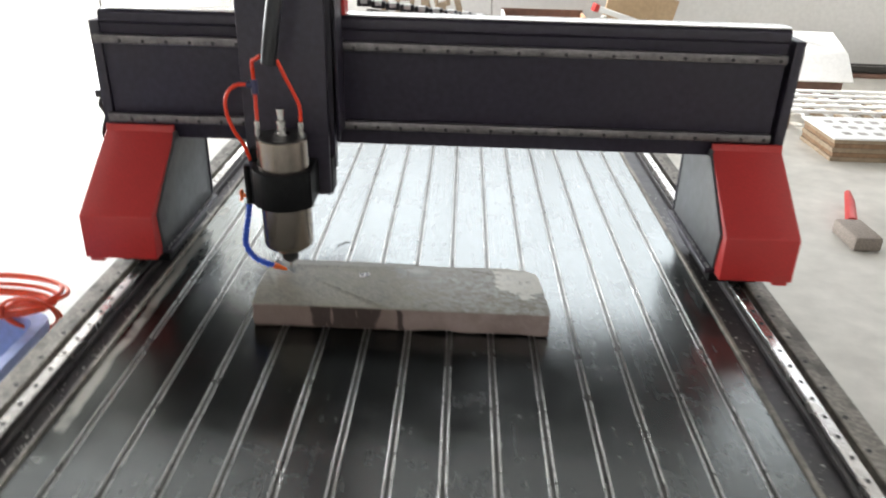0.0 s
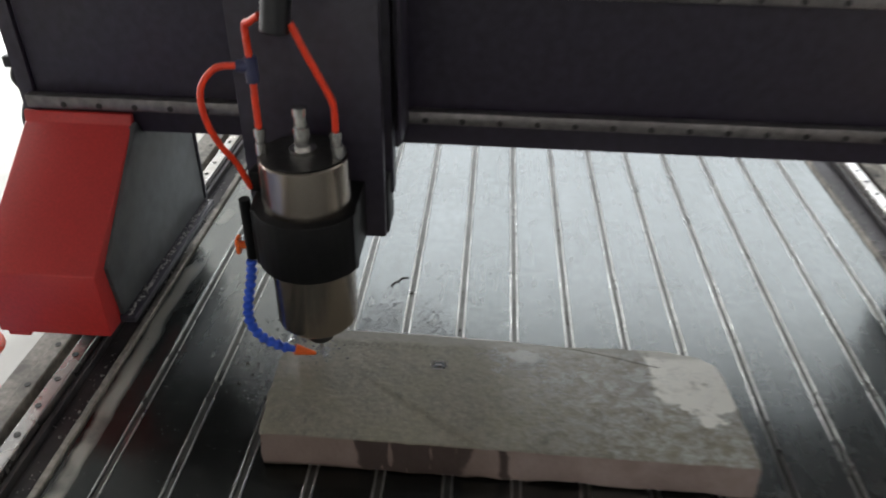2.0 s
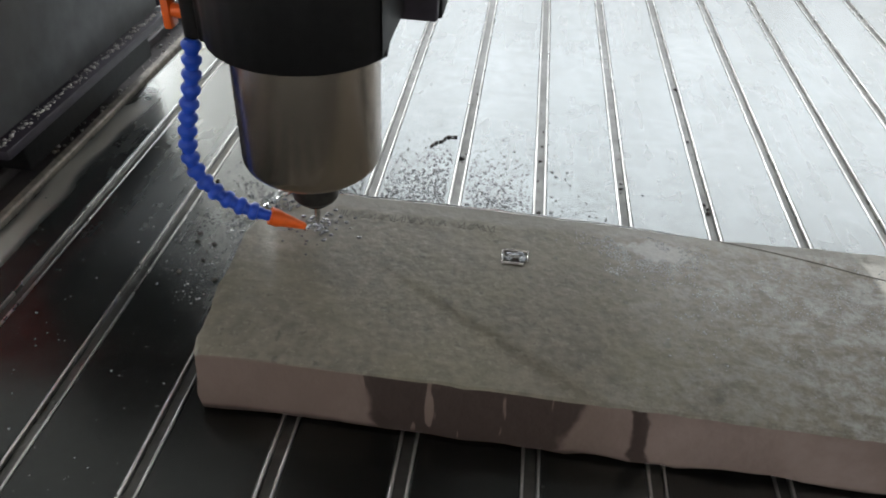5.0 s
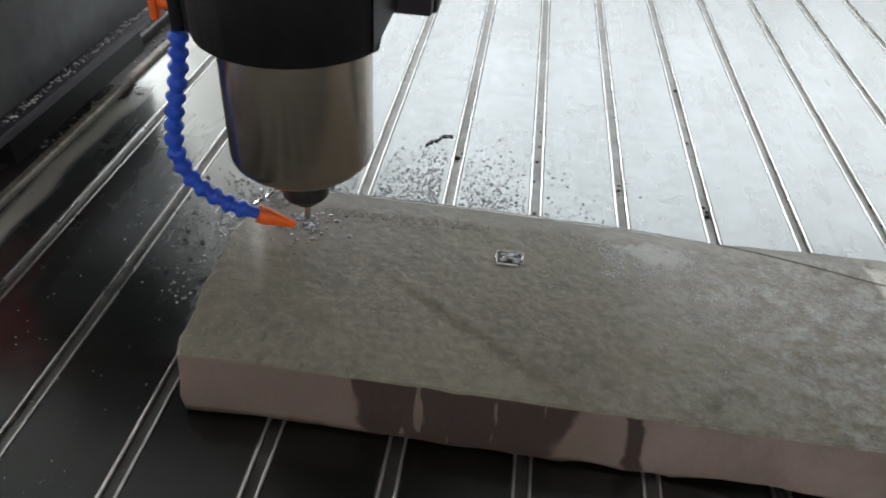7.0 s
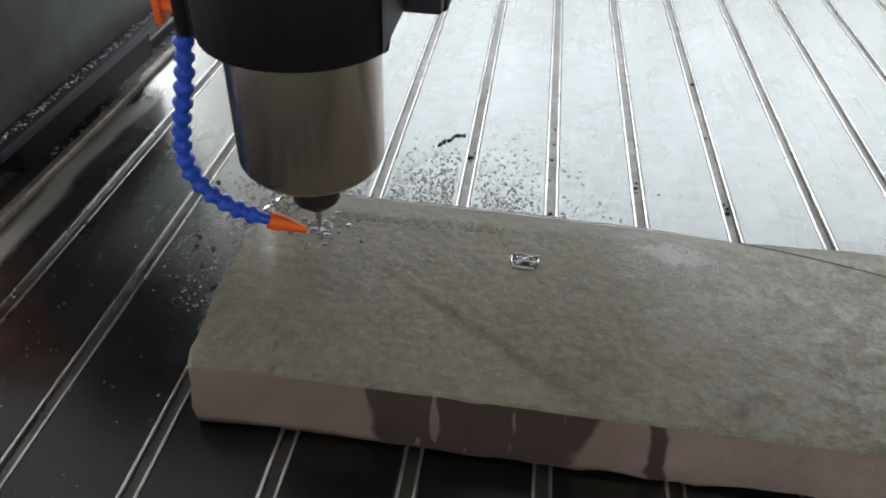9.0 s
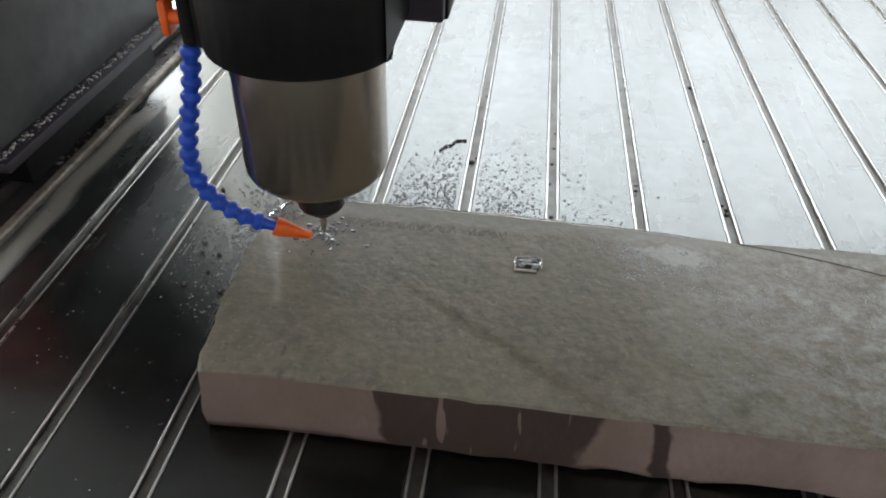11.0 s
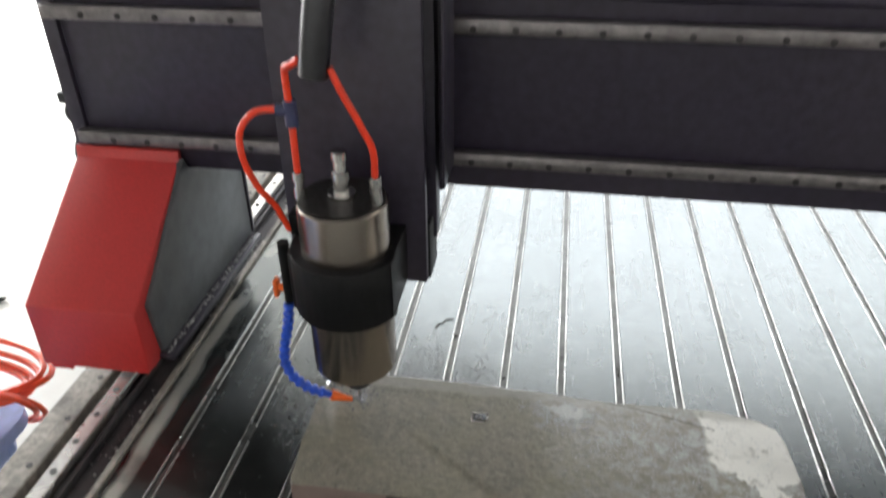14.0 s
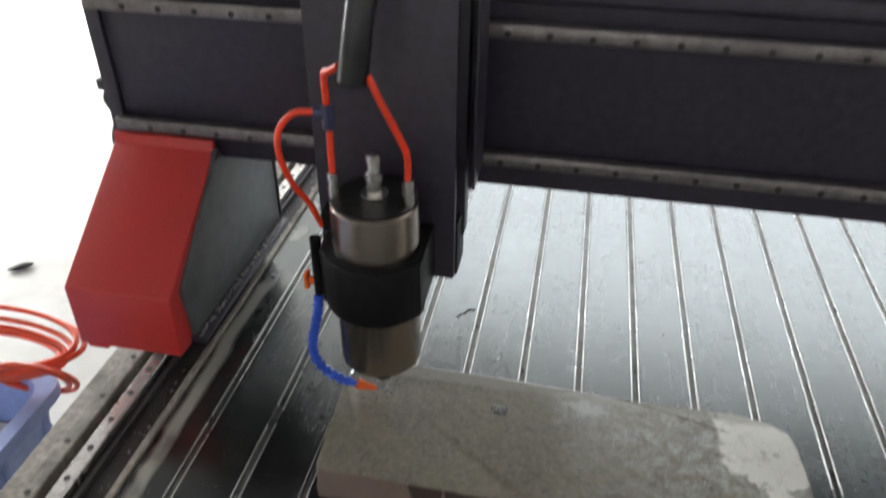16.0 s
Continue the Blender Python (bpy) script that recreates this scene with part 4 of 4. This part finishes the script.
for _ in range(90):
    a, d = rnd.uniform(0, 6.28), abs(rnd.gauss(0.012, 0.016))
    r = rnd.uniform(0.0005, 0.0019)
    bmesh.ops.create_icosphere(bm, subdivisions=2, radius=1, matrix=Matrix.Translation((SX + d * math.cos(a), SY + d * math.sin(a), 0.8583)) @ Matrix.Diagonal((r * 1.6, r * 1.3, r * 0.7, 1)))
for _ in range(60):
    r = rnd.uniform(0.0006, 0.002)
    bmesh.ops.create_icosphere(bm, subdivisions=1, radius=1, matrix=Matrix.Translation((rnd.gauss(-0.428, 0.008), rnd.gauss(2.416, 0.014), 0.8583)) @ Matrix.Diagonal((r * 1.5, r * 1.2, r * 0.6, 1)))
tagged(finish("splash_drops", bm, droplet, 180), "clear water drops round the milling bit", "water drops", "", "stuff")
# loose curl of thread on the boards
bm = bmesh.new()
tube(bm, spline([(-0.305, 2.652, TOP + 0.0012), (-0.299, 2.664, TOP + 0.0016), (-0.291, 2.67, TOP + 0.0012), (-0.286, 2.681, TOP + 0.0014), (-0.273, 2.684, TOP + 0.0012)]), [0.0006 + 0.0011 * abs(math.sin(q * 0.55)) for q in range(33)], 6)
tagged(finish("curled_swarf", bm, wet_chip), "dark curled scrap lying on the table boards", "scrap")

# ---- blue tub and red hose coil ----
tub = thing("water_tub", "blue plastic water tub on the floor beside the table", "tub")


def ring_pts(x0, x1, y0, y1, r, k=5):
    out = []
    for cx_, cy_, a0 in ((x1 - r, y1 - r, 0), (x0 + r, y1 - r, 90), (x0 + r, y0 + r, 180), (x1 - r, y0 + r, 270)):
        for q in range(k + 1):
            a = radians(a0 + 90 * q / k)
            out.append((cx_ + r * math.cos(a), cy_ + r * math.sin(a)))
    return out


bm = bmesh.new()
RIM = 0.6
prof = [(0.08, 0.0), (0.0, RIM - 0.03), (-0.02, RIM - 0.03), (-0.02, RIM), (0.012, RIM), (0.02, RIM - 0.03), (0.085, 0.03)]
rg = []
for inset, z in prof:
    rg.append([bm.verts.new((x, y, z)) for x, y in ring_pts(-1.76 + inset, -1.16 - inset, 1.7 + inset, 2.52 - inset, 0.06)])
m_ = len(rg[0])
for a, b in zip(rg, rg[1:]):
    for k in range(m_):
        bm.faces.new((a[k], a[(k + 1) % m_], b[(k + 1) % m_], b[k]))
bm.faces.new(rg[0][::-1])
bm.faces.new(rg[-1])
bmesh.ops.recalc_face_normals(bm, faces=bm.faces[:])
part("tub_body", bm, tub_blue, tub)
for k in range(6):
    y = 1.85 + k * 0.13
    part("rib", B(-1.175, -1.163, y - 0.05, y - 0.03, 0.25, RIM - 0.04, bevel=0.003), tub_blue, tub)
bm = bmesh.new()
pts = ring_pts(-1.72, -1.2, 1.74, 2.48, 0.05)
bm.faces.new([bm.verts.new((x, y, 0.47)) for x, y in pts])
bm.faces.new([bm.verts.new((x, y, 0.46)) for x, y in pts][::-1])
part("water_surface", bm, water_mat, tub, "cloudy pale water surface")
coil = thing("hose_coil", "coil of translucent red hose lying on the tub rim", "hose")
rnd = random.Random(11)
for k in range(5):
    pts = []
    tilt = rnd.uniform(-0.1, 0.1)
    for q in range(40):
        a = 2 * math.pi * q / 40
        rx_, ry_ = 0.21 + rnd.uniform(-0.001, 0.001) + k * 0.012, 0.075 + k * 0.005
        pts.append((-1.36 + rx_ * math.cos(a + k), 2.53 + ry_ * math.sin(a + k) + 0.006 * k, RIM + 0.012 + 0.011 * k + (0.02 + tilt * 0.2) * (1 + math.cos(a + k * 0.7)) * 0.5))
    bm = bmesh.new()
    tube(bm, pts, 0.0065, 10, closed=True)
    part("hose_turn", bm, coil_hose, coil)
for k in range(2):
    bm = bmesh.new()
    tube(bm, [(-1.18 + 0.07 * math.cos(2 * math.pi * q / 30), 2.48 + 0.035 * math.cos(2 * math.pi * q / 30 + 1.2) + 0.02 * k, RIM + 0.03 + 0.07 * math.sin(2 * math.pi * q / 30) - 0.02 * k) for q in range(30)], 0.006, 10, closed=True)
    part("hose_loop", bm, coil_hose, coil)
bm = bmesh.new()
bmesh.ops.create_icosphere(bm, subdivisions=2, radius=1, matrix=pose(-2.2, 3.55, 0.012, 0, 0, 40) @ Matrix.Diagonal((0.05, 0.016, 0.012, 1)))
tagged(finish("offcut", bm, wet_chip), "small dark scrap lying on the concrete floor", "scrap")

# ---- clutter along the back wall ----
before = set(scene.objects)
crate = thing("plywood_crate", "open plywood box with pale top edges on the floor", "box")
CX0, CX1, CY0, CY1, CH = 0.5, 1.18, 6.9, 7.4, 0.55
part("front_panel", B(CX0, CX1, CY0, CY0 + 0.02, 0.0, CH, bevel=0.002), plywood, crate)
part("back_panel", B(CX0, CX1, CY1 - 0.02, CY1, 0.0, CH + 0.02, bevel=0.002), brown_wood, crate)
part("side_panel", B(CX0, CX0 + 0.02, CY0 + 0.021, CY1 - 0.021, 0.0, CH + 0.01, bevel=0.002), white_sheet, crate)
part("side_panel", B(CX1 - 0.02, CX1, CY0 + 0.021, CY1 - 0.021, 0.0, CH, bevel=0.002), plywood, crate)
part("bottom_panel", B(CX0 + 0.021, CX1 - 0.021, CY0 + 0.021, CY1 - 0.021, 0.0, 0.02), plywood, crate)
part("top_edge", B(CX0 + 0.001, CX1 - 0.001, CY0 - 0.003, CY0 + 0.018, CH + 0.0005, CH + 0.016, bevel=0.002), pale_wood, crate)

chest = thing("brown_chest", "low dark-brown wooden chest with scratches against the wall", "chest")
part("chest_body", B(-0.95, 0.45, 7.15, 7.55, 0.0, 0.4, bevel=0.006), brown_wood, chest)
part("chest_lid", B(-0.96, 0.46, 7.135, 7.56, 0.401, 0.425, bevel=0.004), dark_frame, chest)


def wooden_frame(x, y, z, w, h, turn, lean):
    f = thing("wooden_frame", "pale wooden box frame with a crosspiece, lying on the chest", "frame", "frames on the chest")
    f.matrix_world = pose(x, y, z, lean, turn, 0)
    bpy.context.view_layer.update()

    def rail(a, b, c, d):
        bm = bmesh.new()
        bx(bm, a, b, -0.03, 0.03, c, d, bevel=0.003)
        ob = finish("rail", bm, pale_wood)
        ob.parent = f
    t = 0.05
    rail(0, w, 0, t), rail(0, w, h - t, h), rail(0, t, t, h - t), rail(w - t, w, t, h - t), rail(w * 0.3, w * 0.72, h * 0.62, h * 0.72), rail(w * 0.3, w * 0.4, h * 0.3, h * 0.62), rail(w * 0.62, w * 0.72, h * 0.3, h * 0.62), rail(w * 0.4, w * 0.62, h * 0.3, h * 0.4), rail(w * 0.45, w * 0.57, t, h * 0.3)


wooden_frame(-0.5, 7.35, 0.426, 0.38, 0.3, 0, 0)
wooden_frame(-0.1, 7.3, 0.432, 0.3, 0.36, -16, 0)
bm = bmesh.new()
tube(bm, [(-0.03, 7.08, 0.0), (-0.035, 7.12, 0.64)], 0.011, 8)
tagged(finish("thin_stick", bm, pale_wood), "thin pale wooden stick leaning against the chest", "stick")
for x, lean in ((-0.62, 0.13), (-0.52, -0.12), (-0.2, 0.2)):
    bm = bmesh.new()
    tube(bm, [(x, 7.02, 0.0), (x + lean, 7.125, 0.34)], [0.012, 0.006], 6)
    tagged(finish("wood_sliver", bm, pale_wood), "thin pale wood sliver leaning against the chest", "stick", "slivers by the chest")
bm = bmesh.new()
tube(bm, [(0.44, 7.44, 0.0), (0.41, 7.46, 0.95)], 0.007, 8)
tagged(finish("thin_rod", bm, dull_steel), "thin grey metal rod standing behind the crate", "rod")


def crumpled(name, x, y, z0, sx, sy, sz, mat, label, category, seed, rough=0.35, freq=2.2):
    """A slumped bag or a heap of film: a creased, uneven lump with a flat foot."""
    bm = bmesh.new()
    bmesh.ops.create_icosphere(bm, subdivisions=5, radius=1)
    for v in bm.verts:
        p = v.co.copy()
        q = p * freq + Vector((seed * 3.1, seed * 1.7, seed))
        crease = abs(noise.noise(q)) * rough + abs(noise.noise(q * 2.7)) * rough * 0.45 + abs(noise.noise(q * 6)) * rough * 0.18
        k = 1.1 - crease
        h = max(-0.55, p.z * k)
        widen = 1.0 - 0.38 * max(0.0, h)
        v.co = Vector((x + p.x * k * sx * widen, y + p.y * k * sy * widen, z0 + (h + 0.55) / 1.65 * sz))
    return tagged(finish(name, bm, mat, 60), label, category)


def cloth_lump(name, x, y, z0, sx, sy, sz, peak, seed):
    """A slack cloth bag: pulled up to a peak, with long folds running down and spreading at the foot."""
    bm = bmesh.new()
    bmesh.ops.create_icosphere(bm, subdivisions=5, radius=1)
    for v in bm.verts:
        p = v.co.copy()
        a = math.atan2(p.y, p.x)
        h = (p.z + 1) / 2
        w = noise.noise(Vector((p.x * 1.3 + seed, p.y * 1.3, h * 1.2)))
        fold = 1 - abs(math.sin(3.0 * a + 2.6 * w + seed + 1.4 * h)) ** 0.6
        fold2 = 1 - abs(noise.noise(Vector((p.x * 2.6, p.y * 2.6 + seed, p.z * 2.0)))) * 2.2
        flare = math.sqrt(max(0.0, 1 - h ** 1.7)) * (1.0 + 0.1 * (1 - h))
        round_ = math.hypot(p.x, p.y) or 1e-6
        k = flare * (0.7 + 0.4 * fold + 0.06 * fold2) if h > 0.03 else round_ * 1.05
        sag = 0.08 * noise.noise(Vector((p.x * 2, p.y * 2, seed)))
        v.co = Vector((x + p.x / round_ * k * sx + peak * h * h, y + p.y / round_ * k * sy, z0 + max(0.0, h + sag * h) * sz))
    return finish(name, bm, sack_cloth, 180)


sack = thing("cloth_sack", "slumped pale grey woven sack on the floor", "sack")
ob = cloth_lump("sack_body", 1.53, 6.75, 0.0, 0.33, 0.26, 0.56, 0.03, 3)
ob.parent = sack
ob = cloth_lump("sack_neck", 1.78, 6.8, 0.0, 0.22, 0.2, 0.5, -0.06, 15)
ob.parent = sack
crumpled("plastic_sack", 2.05, 6.85, 0.0, 0.3, 0.24, 0.3, clear_film, "crumpled pale plastic film sack on the floor", "sack", 7, 0.5, 3)
crumpled("yellow_bag", 1.42, 7.02, 0.0, 0.14, 0.14, 0.56, yellow_bag, "creased yellow plastic bag behind the sack", "bag", 5)
crumpled("film_scrap", -0.18, 6.98, 0.0, 0.13, 0.08, 0.15, clear_film, "crumpled clear film scrap on the floor", "film", 9, 0.5, 3)
crumpled("white_bundle", 2.45, 7.3, 0.0, 0.24, 0.18, 0.32, white_sheet, "crumpled white paper bundle on the floor", "paper", 12, 0.45, 2.6)
bm = bmesh.new()
lathe(bm, [(0.08, 0.0), (0.085, 0.01), (0.085, 0.24), (0.08, 0.25), (0.05, 0.26)], 1.3, 7.05, 24)
tagged(finish("red_pot", bm, red_paint), "round red pot standing beside the crate", "pot")
bottle = thing("dark_bottle", "dark glass bottle with pale highlights beside the crate", "bottle")
bm = bmesh.new()
lathe(bm, [(0.07, 0.2605), (0.075, 0.27), (0.075, 0.42), (0.05, 0.47), (0.02, 0.5), (0.018, 0.55)], 1.3, 7.05, 24)
part("bottle_body", bm, dark_steel, bottle)
bm = bmesh.new()
lathe(bm, [(0.022, 0.551), (0.022, 0.58), (0.015, 0.582)], 1.3, 7.05, 16)
part("bottle_cap", bm, white_plastic, bottle)
board = thing("cardboard_sheet", "brown cardboard box leaning against the wall", "cardboard")
board.matrix_world = pose(1.5, 7.35, -0.06, -8, 14, 0)
bpy.context.view_layer.update()
ob = finish("cardboard_panel", B(-0.28, 0.3, -0.02, 0.02, 0.41, 0.82, bevel=0.004), cardboard)
ob.parent = board
ob = finish("cardboard_panel", B(-0.28, 0.3, -0.022, 0.12, 0.0, 0.4, bevel=0.004), cardboard)
ob.parent = board
beamy = thing("white_profile", "long white painted profile with red end cap lying across the clutter", "profile")
bm = bmesh.new()
bx(bm, -0.45, 0.45, -0.04, 0.04, -0.02, 0.02, bevel=0.004, turn=pose(1.65, 6.98, 0.52, 0, 17, 8))
part("profile_bar", bm, white_sheet, beamy)
bm = bmesh.new()
bx(bm, 0.451, 0.49, -0.04, 0.04, -0.03, 0.03, bevel=0.006, turn=pose(1.65, 6.98, 0.52, 0, 17, 8))
part("end_cap", bm, red_paint, beamy, "red end cap")
bm = bmesh.new()
bx(bm, -0.49, -0.451, -0.04, 0.04, -0.03, 0.03, bevel=0.006, turn=pose(1.65, 6.98, 0.52, 0, 17, 8))
part("end_cap", bm, red_paint, beamy, "red end cap")
for k, (x, y, w, d, h, a, m, lab) in enumerate(((1.95, 6.95, 0.5, 0.12, 0.03, 25, pale_wood, "pale wooden plank lying across the clutter"), (2.15, 7.1, 0.6, 0.14, 0.04, -18, white_sheet, "white painted plank lying in the clutter"),
                                                (2.45, 6.75, 0.45, 0.1, 0.03, 40, brown_wood, "brown wooden plank lying in the clutter"), (2.75, 7.0, 0.7, 0.16, 0.03, 10, white_sheet, "white painted plank lying in the clutter"))):
    o = thing("loose_plank", lab, "plank", "planks in the clutter")
    o.matrix_world = pose(x, y, 0.0, 0, 0, a)
    bpy.context.view_layer.update()
    ob = finish("plank", B(-w / 2, w / 2, -d / 2, d / 2, 0.0, h, bevel=0.004), m)
    ob.parent = o
crumpled("rag_heap", 2.3, 6.62, 0.0, 0.22, 0.16, 0.2, white_sheet, "heap of white rags on the floor", "rags", 19, 0.5, 2.4)
crumpled("green_bag", 2.72, 7.3, 0.0, 0.2, 0.16, 0.3, yellow_bag, "creased yellow-green plastic bag by the wall", "bag", 23, 0.45, 2.2)
crumpled("film_heap", 1.86, 6.55, 0.0, 0.24, 0.16, 0.16, clear_film, "heap of crumpled clear plastic film on the floor", "film", 27, 0.55, 2.8)
jar = thing("glass_jar", "glass jar with pale lid on the floor", "jar")
bm = bmesh.new()
lathe(bm, [(0.06, 0.0), (0.065, 0.01), (0.065, 0.3), (0.05, 0.33)], 2.3, 6.95, 24)
part("jar_body", bm, clear_film, jar)
bm = bmesh.new()
lathe(bm, [(0.055, 0.331), (0.055, 0.36), (0.05, 0.362)], 2.3, 6.95, 24)
part("jar_lid", bm, white_plastic, jar)
metal = thing("bent_metal_bracket", "bent bright metal bracket lying on a grey block", "bracket")
part("block", B(0.1, 0.4, 6.9, 7.02, 0.0, 0.09, bevel=0.01), dirty_strip, metal)
bm = bmesh.new()
tube(bm, [(0.18, 6.95, 0.09), (0.24, 6.95, 0.2), (0.42, 6.95, 0.19), (0.43, 6.95, 0.11)], 0.012, 8)
part("bracket_bar", bm, white_plastic, metal)
# papers and offcuts in front of the crate
rnd = random.Random(21)
for k in range(7):
    s = thing("paper_scrap", "white paper scrap on the dusty floor", "paper", "paper scraps on the floor")
    x, y = rnd.uniform(1.3, 2.6), rnd.uniform(6.2, 6.7)
    s.matrix_world = pose(x, y, 0.001 + 0.003 * k, rnd.uniform(-2, 2), 0, rnd.uniform(0, 90))
    bpy.context.view_layer.update()
    ob = finish("sheet", B(-0.13, 0.13, -0.09, 0.09, 0.003, 0.006), white_sheet)
    ob.parent = s

# the clutter stands further back, at its full size
bpy.context.view_layer.update()
for o in [o for o in scene.objects if o not in before and o.parent is None]:
    o.matrix_world = Matrix.Translation((0.43, 7.95, 0)) @ Matrix.Scale(1.22, 4) @ Matrix.Translation((-0.5, -6.9, 0)) @ o.matrix_world

# ---- right-hand side of the hall ----
wb = thing("covered_box", "brown box under a white draped sheet on the floor", "box")
part("box_body", B(3.22, 3.78, 7.98, 8.48, 0.0, 0.24, bevel=0.01), brown_wood, wb)
bm = bmesh.new()
prism(bm, [(7.86, 0.2), (8.1, 0.42), (8.52, 0.56), (8.55, 0.54), (8.13, 0.395), (7.9, 0.185)], "x", 3.16, 3.82, 0.006)
part("white_cover", bm, white_sheet, wb, "white draped sheet")
stack = thing("board_stack", "stack of brown boards with pale edges on the floor", "boards")
for k in range(5):
    part("board", B(2.84 + 0.01 * (k % 2), 4.1, 6.05, 6.6, 0.035 * k, 0.035 * k + 0.032, bevel=0.002), board_brown if k % 2 else pale_wood, stack)
top = thing("perforated_sheet", "white perforated sheet lying on the board stack", "sheet")
part("panel_sheet", B(2.82, 4.1, 6.02, 6.62, 0.1755, 0.19, bevel=0.003), white_sheet, top)
for k in range(9):
    for j in range(3):
        part("panel_hole", B(2.94 + k * 0.12, 3.0 + k * 0.12, 6.12 + j * 0.16, 6.18 + j * 0.16, 0.1905, 0.1925), dull_steel, top)
grid = thing("white_grid", "white painted steel grid frame lying on the floor", "grid")
for k in range(9):
    part("grid_bar", B(2.75 + 0.2 * k, 2.79 + 0.2 * k, 6.85, 7.65, 0.12, 0.15, bevel=0.003), white_sheet, grid)
for k in range(5):
    part("grid_bar", B(2.7, 4.4, 6.85 + 0.185 * k, 6.89 + 0.185 * k, 0.151, 0.175, bevel=0.003), white_sheet, grid)
for k in range(4):
    part("grid_foot", B(2.8 + 0.45 * k, 2.86 + 0.45 * k, 6.9, 7.6, 0.0, 0.119, bevel=0.003), pale_wood, grid)
bars = thing("steel_bars", "bundle of dark steel bars against the wall", "steel bars")
for k in range(6):
    bm = bmesh.new()
    bx(bm, 4.0, 5.9, 9.0 + 0.06 * (k % 3), 9.05 + 0.06 * (k % 3), 0.06 * (k // 3), 0.05 + 0.06 * (k // 3) + 0.02 * (k % 2), bevel=0.004)
    part("bar", bm, dark_steel if k % 2 else brown_wood, bars)
brush = thing("hand_brush", "grey bristled brush with red handle on the floor", "brush")
bm = bmesh.new()
bx(bm, 2.27, 2.43, 4.45, 4.73, 0.0, 0.09, bevel=0.02)
part("bristles", bm, bristle, brush)
bm = bmesh.new()
tube(bm, [(2.38, 4.73, 0.06), (2.49, 5.0, 0.08), (2.57, 5.2, 0.07)], [0.035, 0.03, 0.02], 12)
part("handle", bm, red_paint, brush, "red plastic handle")
